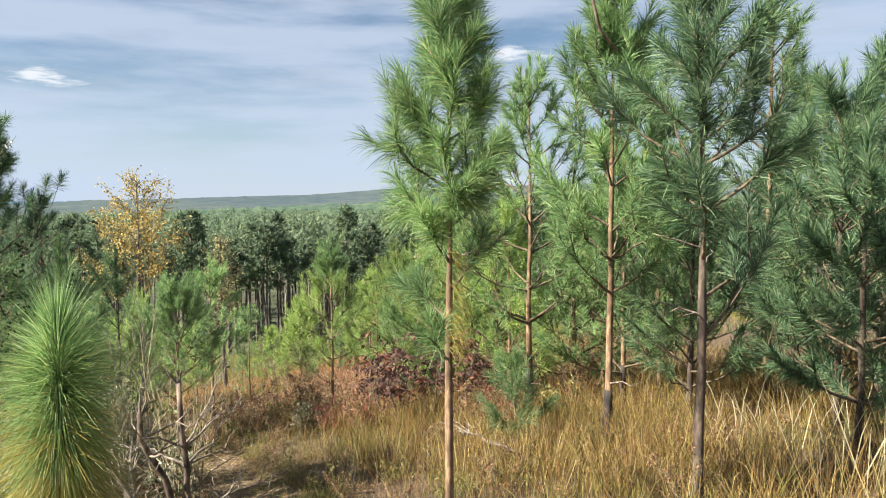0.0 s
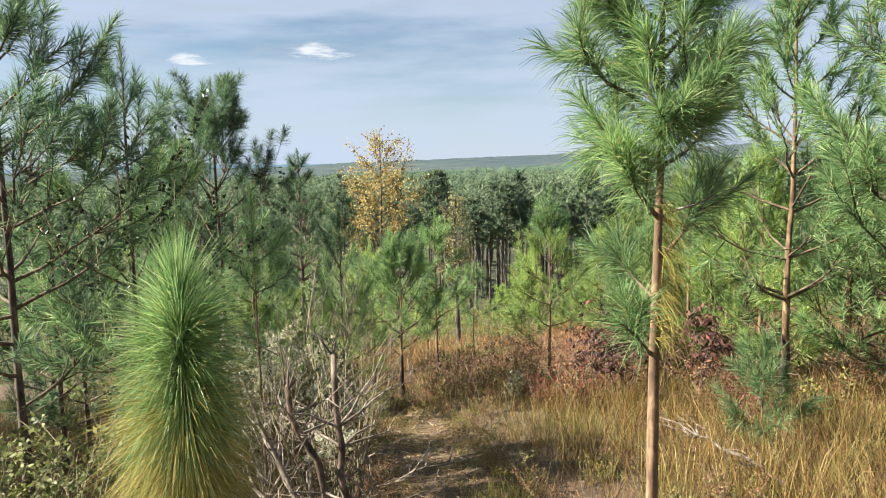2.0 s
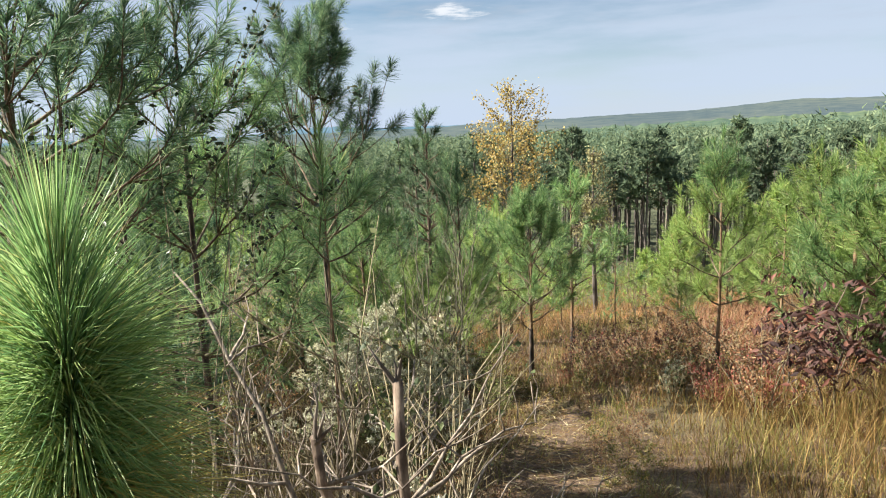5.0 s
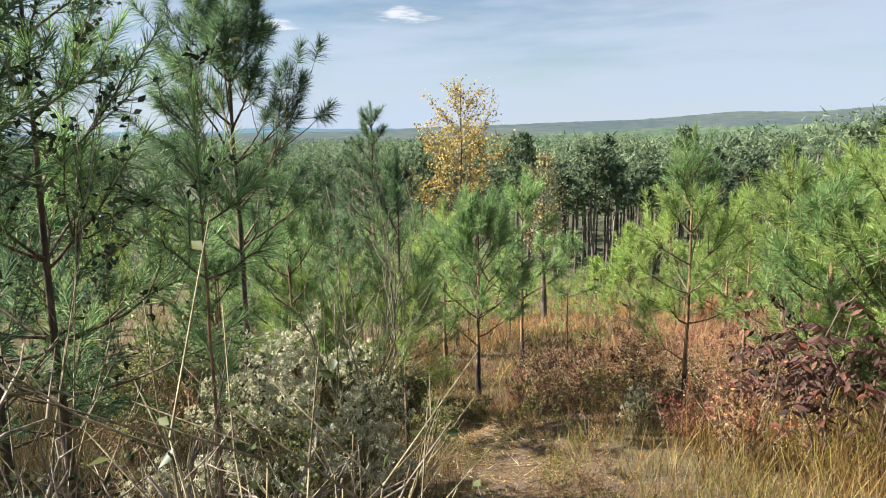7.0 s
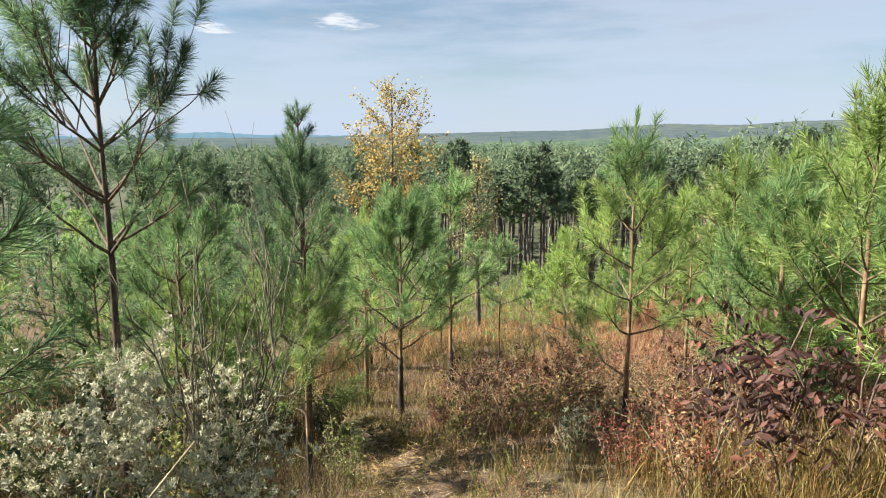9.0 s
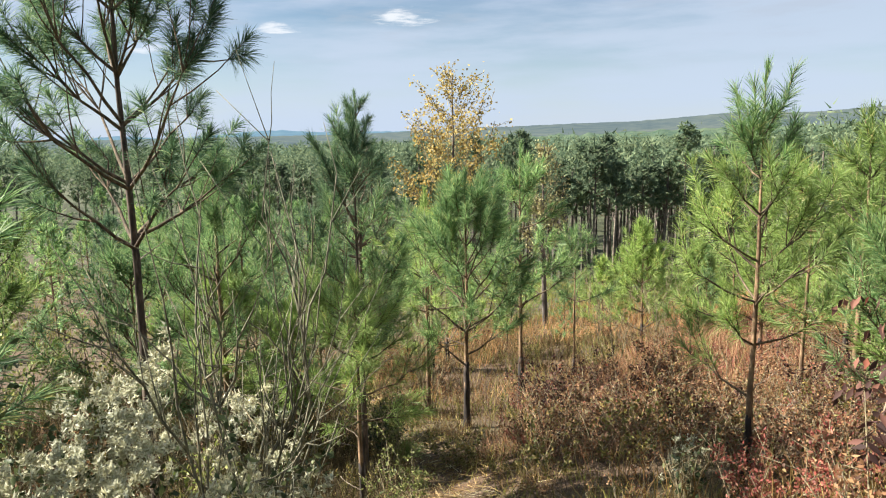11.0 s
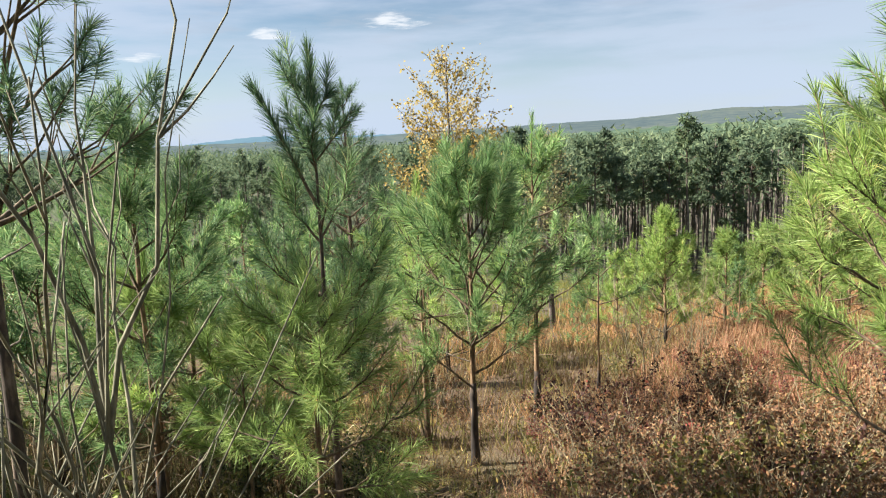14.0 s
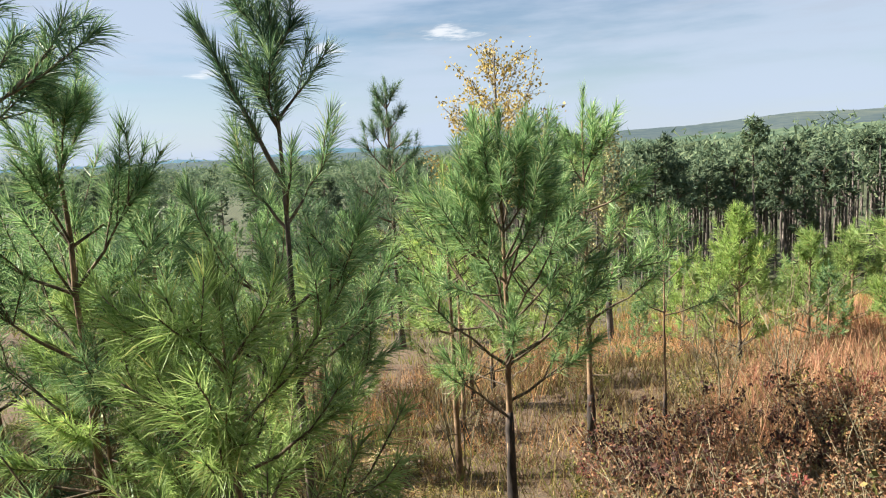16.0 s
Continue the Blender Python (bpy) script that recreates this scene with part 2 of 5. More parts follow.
M_OLIVE = leaf_material("olive_leaves", [(0, (0.06, 0.07, 0.02)), (0.6, (0.2, 0.19, 0.06)), (1, (0.4, 0.28, 0.1))], 0.3, 0.55)
M_RED = leaf_material("red_leaves", [(0, (0.13, 0.03, 0.03)), (0.5, (0.32, 0.09, 0.08)), (0.85, (0.45, 0.19, 0.15)), (1, (0.45, 0.33, 0.2))], 0.35, 0.5)
M_WINE = leaf_material("wine_leaves", [(0, (0.035, 0.02, 0.019)), (0.6, (0.09, 0.045, 0.042)), (0.93, (0.18, 0.085, 0.07)), (1, (0.36, 0.1, 0.07))], 0.25, 0.7)
M_YELLOW = leaf_material("yellow_leaves", [(0, (0.27, 0.18, 0.05)), (0.5, (0.5, 0.37, 0.13)), (0.85, (0.6, 0.48, 0.22)), (1, (0.34, 0.34, 0.12))], 0.4, 0.5)
M_TAN = leaf_material("pale_yellow_leaves", [(0, (0.2, 0.18, 0.09)), (0.6, (0.42, 0.39, 0.2)), (1, (0.58, 0.54, 0.34))], 0.4, 0.5)
M_FLUFF = leaf_material("seed_fluff", [(0, (0.3, 0.29, 0.2)), (0.6, (0.5, 0.5, 0.42)), (1, (0.7, 0.69, 0.62))], 0.35, 0.8)
M_SHRUBLEAF = leaf_material("grey_green_leaves", [(0, (0.04, 0.06, 0.028)), (0.6, (0.1, 0.13, 0.055)), (1, (0.24, 0.26, 0.12))], 0.3, 0.45)
M_GLOSSY = leaf_material("dark_oval_leaves", [(0, (0.02, 0.035, 0.018)), (0.7, (0.055, 0.075, 0.035)), (1, (0.16, 0.17, 0.09))], 0.2, 0.35)
M_SAGE = leaf_material("olive_green_leaves", [(0, (0.07, 0.09, 0.03)), (0.6, (0.19, 0.22, 0.075)), (1, (0.38, 0.38, 0.17))], 0.35, 0.5)
M_BRIGHTLEAF = leaf_material("lime_leaves", [(0, (0.14, 0.19, 0.045)), (0.6, (0.32, 0.36, 0.1)), (1, (0.5, 0.48, 0.2))], 0.4, 0.45)
M_RIDGE = ridge_material("hazed_wooded_ridge", (0.018, 0.028, 0.022), (0.055, 0.062, 0.042), (0.045, 0.06, 0.078), 1.0, 0.02)
M_RIDGE_FAR = ridge_material("hazed_blue_ridge", (0.02, 0.035, 0.035), (0.035, 0.055, 0.055), (0.06, 0.105, 0.16), 1.0, 0.01)
M_RIDGE_NEAR = ridge_material("hazed_wooded_rise", (0.025, 0.045, 0.025), (0.09, 0.11, 0.06), (0.025, 0.042, 0.042), 1.0, 0.045)


# ---- mesh helpers ----
def tri_mesh(name, verts, tris, mat, smooth=False):
    me = bpy.data.meshes.new(name)
    verts, tris = np.asarray(verts, np.float32).reshape(-1, 3), np.asarray(tris, np.int32).reshape(-1, 3)
    me.vertices.add(len(verts))
    me.vertices.foreach_set("co", verts.ravel())
    me.loops.add(tris.size)
    me.loops.foreach_set("vertex_index", tris.ravel())
    me.polygons.add(len(tris))
    me.polygons.foreach_set("loop_start", np.arange(0, tris.size, 3, dtype=np.int32))
    if smooth:
        me.polygons.foreach_set("use_smooth", np.ones(len(tris), bool))
    me.update(calc_edges=True)
    me.materials.append(mat)
    return me


def part(name, mesh, parent, label="", kind=""):
    ob = new(name, mesh)
    ob.parent = parent
    return tagged(ob, label, kind=kind)


def thing(name, x, y, z, label, category, group="", turn=0.0, size=1.0, kind=""):
    ob = new(name)
    ob.empty_display_size = 0.1
    ob.matrix_basis = pose(x, y, z, 0, 0, turn) @ Matrix.Diagonal((size, size, size, 1))
    return tagged(ob, label, category, group, kind)


def unit(v):
    return v / np.maximum(np.linalg.norm(v, axis=-1, keepdims=True), 1e-9)


class Tubes:
    """Collects tapered, bent round stems into one mesh."""

    def __init__(self):
        self.v, self.t, self.n = [], [], 0

    def add(self, pts, radii, sides=6, knots=None):
        pts, k = np.asarray(pts, float), len(pts)
        d = unit(np.gradient(pts, axis=0))
        ref = np.where(np.abs(d[:, 2:3]) > 0.9, np.array([[1.0, 0, 0]]), np.array([[0, 0, 1.0]]))
        a = unit(np.cross(d, ref))
        b = np.cross(d, a)
        ang = np.arange(sides) * 2 * np.pi / sides
        r = np.asarray(radii, float)[:, None, None]
        if knots is not None:
            r = r * (1 + 0.12 * knots.standard_normal((k, sides, 1)))
        ring = pts[:, None] + r * (np.cos(ang)[None, :, None] * a[:, None] + np.sin(ang)[None, :, None] * b[:, None])
        self.v.append(ring.reshape(-1, 3))
        i, j = np.meshgrid(np.arange(k - 1), np.arange(sides), indexing="ij")
        p = self.n + i * sides + j
        q = self.n + i * sides + (j + 1) % sides
        self.t.append(np.stack([p, q, q + sides], -1).reshape(-1, 3))
        self.t.append(np.stack([p, q + sides, p + sides], -1).reshape(-1, 3))
        last = self.n + (k - 1) * sides
        self.t.append(np.array([[last, last + m, last + m + 1] for m in range(1, sides - 1)]))
        self.n += k * sides

    def mesh(self, name, mat):
        return tri_mesh(name, np.concatenate(self.v), np.concatenate(self.t), mat, True)


def blades(base, way, length, width, droop, rng, simple=False):
    """Needles or grass blades: two joints and a point each, bending down by droop. Returns vertices and triangles."""
    n = len(base)
    way = unit(way)
    side = unit(np.cross(way, rng.standard_normal((n, 3))))
    length, width, droop = (np.broadcast_to(np.asarray(s, float), (n,))[:, None] for s in (length, width, droop))
    down = np.array([[0, 0, -1.0]])
    mid = base + way * length * 0.55 + down * droop * length * 0.25
    tip = base + way * length * (1 - 0.2 * droop) + down * droop * length * 0.95
    if simple:
        v = np.stack([base - side * width * 0.5, base + side * width * 0.5, tip], 1)
        return v.reshape(-1, 3), np.arange(n * 3).reshape(-1, 3)
    v = np.stack([base - side * width * 0.5, base + side * width * 0.5, mid + side * width * 0.45, mid - side * width * 0.45, tip], 1)
    o = np.arange(n)[:, None] * 5
    t = np.concatenate([o + np.array([[0, 1, 2]]), o + np.array([[0, 2, 3]]), o + np.array([[3, 2, 4]])], 1)
    return v.reshape(-1, 3), t.reshape(-1, 3)


def leaf_set(at, way, length, width, rng, fold=0.18):
    """Pointed oval leaves, folded along the rib."""
    n = len(at)
    way = unit(way)
    side = unit(np.cross(way, rng.standard_normal((n, 3))))
    up = np.cross(side, way)
    length, width = (np.broadcast_to(np.asarray(s, float), (n,))[:, None] for s in (length, width))
    tip = at + way * length
    m = at + way * length * 0.45
    v = np.stack([at, m + side * width * 0.5 + up * width * fold, tip, m - side * width * 0.5 + up * width * fold], 1)
    o = np.arange(n)[:, None] * 4
    t = np.concatenate([o + np.array([[0, 1, 2]]), o + np.array([[0, 2, 3]])], 1)
    return v.reshape(-1, 3), t.reshape(-1, 3)


class Soup:
    """Collects loose blades and leaves into one mesh."""

    def __init__(self):
        self.v, self.t, self.n = [], [], 0

    def add(self, vt):
        self.v.append(vt[0])
        self.t.append(vt[1] + self.n)
        self.n += len(vt[0])

    def mesh(self, name, mat):
        return tri_mesh(name, np.concatenate(self.v), np.concatenate(self.t), mat)


# ---- the lie of the land ----
TRAIL = [(0.2, -6), (0, 0), (-0.15, 2.2), (-1.0, 4.2), (-1.65, 5.9), (-2.4, 7.5), (-3.0, 9.3), (-4.2, 11.2), (-6.4, 13.6), (-8.6, 15.6), (-12, 18)]


def trail_gap(x, y):
    """Distance from the middle of the trail."""
    best = np.full(np.shape(x), 1e9)
    for (ax, ay), (bx, by) in zip(TRAIL[:-1], TRAIL[1:]):
        dx, dy = bx - ax, by - ay
        s = np.clip(((x - ax) * dx + (y - ay) * dy) / (dx * dx + dy * dy), 0, 1)
        best = np.minimum(best, np.hypot(x - ax - s * dx, y - ay - s * dy))
    return best


def height(x, y):
    x, y = np.asarray(x, float), np.asarray(y, float)
    f = np.where(y > 40, 40 + 70 * (1 - np.exp(-np.maximum(y - 40, 0) / 70)), np.where(y < 0, -10 * (1 - np.exp(np.minimum(y, 0) / 10)), y))
    far = np.clip((np.hypot(x, y) - 14) / 20, 0, 1)
    s = np.clip((-x - 2.5) / 3.0, 0, 1)
    z = 0.12 * 14 * np.tanh(x / 14) - 0.165 * f - 0.35 * s * s * (3 - 2 * s)
    z = z + 0.045 * np.sin(1.7 * x + 0.6 * y) * np.sin(1.1 * y - 0.5 * x) + far * 0.5 * np.sin(0.11 * x + 1) * np.sin(0.07 * y)
    z = z - 2.2 * np.exp(-((y - 80) / 22) ** 2) * np.clip((x + 45) / 20, 0, 1)      # the hollow in which the tall wood stands
    return z - 0.05 * np.exp(-(trail_gap(x, y) / 0.4) ** 2)


def on_ground(x, y):
    return float(height(x, y))


def graded(lo, hi, step, reach, growth):
    a = list(np.arange(lo, hi + 1e-6, step))
    s, v = step, hi
    while v < reach:
        s *= growth
        v += s
        a.append(v)
    s, v = step, lo
    while v > -reach:
        s *= growth
        v -= s
        a.insert(0, v)
    return np.array(a)


gx, gy = graded(-12, 7, 0.2, 4800, 1.16), graded(-3, 24, 0.2, 4800, 1.16)
X, Y = np.meshgrid(gx, gy)
Z = height(X, Y)
grng = np.random.default_rng(5)
Z += np.where(np.hypot(X, Y) < 60, grng.normal(0, 0.012, Z.shape), 0)
ii, jj = np.meshgrid(np.arange(len(gy) - 1), np.arange(len(gx) - 1), indexing="ij")
g0 = ii * len(gx) + jj
gt = np.concatenate([np.stack([g0, g0 + 1, g0 + len(gx) + 1], -1).reshape(-1, 3), np.stack([g0, g0 + len(gx) + 1, g0 + len(gx)], -1).reshape(-1, 3)])
tagged(new("ground", tri_mesh("ground", np.stack([X, Y, Z], -1), gt, M_GROUND, True)), "brown sandy hillside falling away under dry leaf litter", "ground", kind="structure")

# far hills: az (degrees left of +y) and elevation of the skyline
SKYLINE = [(-70, 1.0), (-40, 1.3), (-20, 1.5), (-5, 1.32), (-1, 1.06), (4.4, 1.2), (7, 1.0), (11, 0.74), (16, 0.66), (21, 0.54), (27, 0.45), (30, 0.28), (34, 0.2), (60, 0.1), (110, 0.5)]
SKYLINE_FAR = [(-70, 0.2), (20, 0.3), (28, 0.38), (36, 0.42), (39, 0.64), (42, 0.5), (46, 0.16), (48, 0.2), (50.5, 0.42), (53, 0.2), (60, 0.35), (80, 0.5), (110, 0.5)]
RISE_NEAR = [(-70, -0.2), (-20, 0.25), (-5, 0.2), (5, 0.05), (14, -0.15), (25, -0.5), (40, -0.8), (60, -0.9), (110, -0.6)]


def ridge(name, profile, dist, depth, mat, rough, label, seed):
    """A long wooded hill: a sloping band from its foot to its uneven crest and down behind."""
    rng = np.random.default_rng(seed)
    az = np.linspace(-70, 110, 1400)
    el = np.interp(az, [p[0] for p in profile], [p[1] for p in profile])
    jag = rng.normal(0, 1, az.size)
    jag = np.convolve(jag, [0.2, 0.3, 0.3, 0.2], "same") * rough
    rows = []
    for k, (dd, hh) in enumerate(((0.72, 0.0), (0.8, 0.35), (0.88, 0.62), (0.95, 0.85), (1.0, 1.0), (1.1, 0.6), (1.25, 0.0))):
        d = dist * dd
        top = 1.5 + dist * np.tan(np.radians(el)) + jag * (1 if k == 4 else 0.7)
        z = -19 + (top + 19) * hh
        rows.append(np.stack([-np.sin(np.radians(az)) * d, np.cos(np.radians(az)) * d, z], -1))
    v = np.stack(rows)
    n = az.size
    i, j = np.meshgrid(np.arange(len(rows) - 1), np.arange(n - 1), indexing="ij")
    p = i * n + j
    t = np.concatenate([np.stack([p, p + n, p + n + 1], -1).reshape(-1, 3), np.stack([p, p + n + 1, p + 1], -1).reshape(-1, 3)])
    tagged(new(name, tri_mesh(name, v, t, mat, True)), label, "hill", kind="structure")


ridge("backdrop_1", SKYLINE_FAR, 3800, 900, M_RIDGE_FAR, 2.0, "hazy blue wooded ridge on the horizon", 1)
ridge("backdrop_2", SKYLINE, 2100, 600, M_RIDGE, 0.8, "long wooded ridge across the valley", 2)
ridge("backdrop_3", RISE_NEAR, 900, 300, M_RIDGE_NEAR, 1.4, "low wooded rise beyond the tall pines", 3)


# ---- pines ----
def curve_pts(p0, way, length, lift, rng, k=5, wob=0.03):
    """Points along a limb that starts along way and bends upwards by lift."""
    s = np.linspace(0, 1, k)[:, None]
    way = unit(np.asarray(way, float))
    p = p0 + way * length * s + np.array([[0, 0, 1.0]]) * lift * length * s ** 2
    p[1:] += rng.normal(0, wob * length, (k - 1, 3)) * s[1:]
    return p


def needle_sleeve(soup, pts, cover, count, length, width, rng, droop=0.25, spread=(13, 44), simple=False):
    """Needles set round the outer part of a shoot, slanting forwards, with a tuft at the tip."""
    seg = np.diff(pts, axis=0)
    cum = np.concatenate([[0], np.cumsum(np.linalg.norm(seg, axis=1))])
    total = cum[-1]
    u = total - cover * rng.random(count) ** 1.1
    u = np.clip(u, 0, total)
    base = np.stack([np.interp(u, cum, pts[:, c]) for c in range(3)], -1)
    k = np.clip(np.searchsorted(cum, u) - 1, 0, len(seg) - 1)
    axis = unit(seg[k])
    perp = unit(np.cross(axis, rng.standard_normal((count, 3))))
    near_tip = (total - u) / max(cover, 1e-6)
    ang = np.radians(spread[0] * (1 - near_tip) + spread[1] * near_tip + rng.normal(0, 9, count))[:, None]
    way = axis * np.cos(ang) + perp * np.sin(ang)
    soup.add(blades(base, way, length * rng.uniform(0.65, 1.1, count), width, droop * rng.uniform(0.5, 1.5, count), rng, simple))


def make_pine(name, x, y, tall, label, seed, crown=0.35, spread=0.9, girth=0.035, needle=0.24, width=0.0062, tuft=130, whorl=0.42,
              limbs=(3, 5), mat=None, split=False, lean=(0, 0), dead=2, group="young pines", rise=(16, 60), fork=0.5, mat_low=None, side=2.0, sides=8, turn=0.0, fine=False, coarse=False, stray=0, plume=(20, 60), hang=0.2, forked=False, brush=0.3, scorch=None):
    """A young longleaf pine: bare lower stem, whorls of upswept limbs, long needles in sleeves at the shoots."""
    mat = mat or M_NEEDLE
    rng = np.random.default_rng(seed)
    root = thing(name, x, y, on_ground(x, y) - 0.03, label, "pine tree", group, turn)
    k = 12
    s = np.linspace(0, 1, k)
    stem = np.stack([lean[0] * tall * s ** 1.5, lean[1] * tall * s ** 1.5, tall * 0.93 * s], -1)
    stem[1:, :2] += np.cumsum(rng.normal(0, 0.004 * tall / 3, (k - 1, 2)), 0)
    rad = girth * (1 - 0.82 * s ** 1.1) + 0.25 * girth * np.exp(-s * 18)
    tb = Tubes()
    tb.add(stem, rad, sides, rng)
    part("trunk", tb.mesh("trunk", M_BARK_DARK if mat is M_NEEDLE_SHADE_BLUE else M_BARK), root)
    if scorch is None:
        scorch = 0 if coarse or mat is M_NEEDLE_SHADE_BLUE else (0, 0.12, 0.2)[seed % 3]
    if scorch:                                    # bark blackened by a ground fire, a little proud of the trunk
        u = np.linspace(0, scorch, 7)
        low = np.stack([np.interp(u, s, stem[:, c]) for c in range(3)], -1)
        burnt = Tubes()
        burnt.add(low, (np.interp(u, s, rad) + 0.003) * np.array([1.12, 1.12, 1.1, 1.12, 1.08, 1.05, 0.98]), sides + 2, np.random.default_rng(seed + 9))
        part("scorched_bark", burnt.mesh("scorched_bark", M_CHAR), root, "blackened bark round the foot")
    wood, green = Tubes(), Soup()
    made = 0

    def at(z):
        return np.array([np.interp(z, stem[:, 2], stem[:, c]) for c in range(3)])

    def emit(w, g, mat):
        if split:
            limb = part("limb", w.mesh("limb", M_LIMB), root)
            if g.n:
                part("needle_sleeve", g.mesh("needle_sleeve", mat), limb, kind="stuff")
    levels = [tall * (crown * (0.62 + 0.36 * i / max(stray, 1))) for i in range(stray)]
    z = tall * crown
    while z < tall * 0.88:
        levels.append(z)
        z += whorl * rng.uniform(0.75, 1.2)
    for z in levels:
        f = max(0.0, (z - tall * crown) / (tall * (1 - crown)))
        reach = spread * (1 - f) ** 0.9 * (0.8 if f < 0.06 else 1) + 0.1
        n = int(rng.integers(limbs[0], limbs[1] + 1)) if z >= tall * crown else 1
        a0 = rng.random() * 6.28
        for m in range(n):
            a = a0 + 6.28 * m / n + rng.normal(0, 0.25)
            up = radians(rise[0] + (rise[1] - rise[0]) * f + rng.normal(0, 7))
            way = np.array([math.cos(a) * math.cos(up), math.sin(a) * math.cos(up), math.sin(up)])
            ln = reach * rng.uniform(0.7, 1.15)
            p0 = at(z + rng.normal(0, 0.03))
            pts = curve_pts(p0, way, ln, 0.24 * (1 - 0.6 * f), rng, 6)
            w, g = (Tubes(), Soup()) if split else (wood, green)
            leaf_mat = mat_low if mat_low and f < 0.6 else mat
            r0 = girth * (0.42 - 0.2 * f)
            if coarse:
                w.add(pts[[0, 2, 5]], (r0, r0 * 0.6, 0.004), 3)
            elif fine:
                w.add(pts, np.linspace(r0, 0.0035, 6), 5)
            else:
                w.add(pts[[0, 2, 3, 5]], np.linspace(r0, 0.0035, 4), 4)
            cover = min(ln * 0.8, brush + 0.12 * rng.random())
            needle_sleeve(g, pts, cover, tuft, needle, width, rng, hang * (1 - 0.5 * f), plume, not fine)
            for q in range(int(rng.poisson(side * 1.45 * min(1, ln / 0.55)))):
                b = int(rng.integers(2, 5))
                w2 = unit(way + rng.normal(0, fork, 3) + np.array([0, 0, 0.5]))
                tw = curve_pts(pts[b], w2, ln * rng.uniform(0.3, 0.55) + 0.05, 0.3, rng, 4)
                if not coarse:
                    w.add(tw if fine else tw[[0, 2, 3]], np.linspace(r0 * 0.45, 0.003, 4 if fine else 3), 4 if fine else 3)
                needle_sleeve(g, tw, min(np.linalg.norm(tw[-1] - tw[0]) * 0.9, brush), int(tuft * 0.8), needle, width, rng, hang * (1 - 0.5 * f), plume, not fine)
            emit(w, g, leaf_mat)
    for m in range(dead):
        zz, a = tall * crown * rng.uniform(0.25, 0.95), rng.random() * 6.28
        w = Tubes() if split else wood
        w.add(curve_pts(at(zz), (math.cos(a), math.sin(a), 0.35), rng.uniform(0.25, 0.6), -0.1, rng, 5, 0.06), np.linspace(girth * 0.22, 0.002, 5), 4)
        if split:
            part("dead_limb", w.mesh("dead_limb", M_GREY), root, "dry bare dead limb")
    lead, lg = Tubes(), Soup()
    if forked:                                    # a second leader, a little shorter than the first
        twin = curve_pts(at(tall * 0.72), (-0.42, -0.24, 1), tall * 0.22, 0.1, rng, 6, 0.01)
        lead.add(twin, np.linspace(girth * 0.45, 0.006, 6), 6)
        needle_sleeve(lg, twin, tall * 0.18, int(tuft * 4.5), needle, width, rng, 0.06, (14, 46), not fine)
    tip = curve_pts(stem[-1], (rng.normal(0, 0.05), rng.normal(0, 0.05), 1), min(tall * 0.07, 0.28), 0, rng, 4, 0.01)
    lead.add(tip, np.linspace(rad[-1], 0.004, 4), 5)
    needle_sleeve(lg, np.concatenate([stem[-3:], tip[1:]]), min(0.75, tall * 0.2), int(tuft * (5 if forked else 2.6)), needle * 0.9, width, rng, 0.06, (14, 50), not fine)
    if split:
        leader = part("leader", lead.mesh("leader", M_LIMB), root)
        part("needle_sleeve", lg.mesh("needle_sleeve", mat), leader, kind="stuff")
    else:
        part("branchwork", wood.mesh("branchwork", M_LIMB), root, kind="stuff")
        green.add((np.concatenate(lg.v), np.concatenate(lg.t)))
        part("crown", green.mesh("crown", mat), root, kind="stuff")
    return root


# ---- the pines passed on the walk ----
SLIM = "slender young longleaf pine with lit orange-brown trunk and long green needles"
A = make_pine("pine_tree", 0.02, 4.1, 3.75, SLIM, 11, crown=0.57, scorch=0, spread=0.33, girth=0.029, tuft=190, needle=0.19, width=0.003, whorl=0.24, rise=(24, 64), stray=4, split=True, fine=True, dead=1, limbs=(5, 6), side=2.6, plume=(22, 64), hang=0.25)
R = make_pine("pine_tree", 1.55, 4.25, 3.85, "young pine with dark trunk and dead lower twigs in golden grass", 12, crown=0.5, spread=0.62, girth=0.034, tuft=150, needle=0.2, width=0.0045, whorl=0.27, stray=3, rise=(24, 62), split=True, fine=True, dead=4, mat=M_NEEDLE_SHADE_BLUE)
make_pine("pine_tree", 1.63, 7.1, 5.2, "young pine with forked pale limbs behind tall grass", 13, crown=0.3, spread=0.8, girth=0.04, tuft=120, needle=0.22, width=0.006, whorl=0.33, split=True, fine=True, side=3.4, rise=(24, 64))
make_pine("pine_tree", 1.12, 9.45, 4.9, "dense young pine standing in dry grass", 14, crown=0.28, spread=1.1, girth=0.045, tuft=86, width=0.009, side=3, needle=0.2)
make_pine("pine_tree", 3.9, 8.5, 5.2, "young pine with open crown against the sky", 15, crown=0.4, spread=0.88, girth=0.05, tuft=86, width=0.009, needle=0.2)
make_pine("pine_tree", 4.15, 6.7, 3.6, "dense dark bushy young pine", 16, crown=0.12, spread=1, girth=0.05, tuft=108, width=0.009, side=4, mat=M_NEEDLE_SHADE_BLUE, needle=0.2)
make_pine("pine_tree", 2.6, 11.2, 4.4, "bushy young pine in sun", 17, crown=0.15, spread=1.1, tuft=79, width=0.009, side=3, needle=0.2)
make_pine("pine_tree", 3.2, 5.4, 2.6, "dark young pine beside pale grass plumes", 18, crown=0.2, spread=0.7, tuft=108, width=0.009, mat=M_NEEDLE_SHADE_BLUE, side=3, needle=0.2)
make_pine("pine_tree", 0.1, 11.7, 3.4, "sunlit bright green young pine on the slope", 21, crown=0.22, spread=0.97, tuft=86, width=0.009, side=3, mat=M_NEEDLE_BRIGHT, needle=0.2)
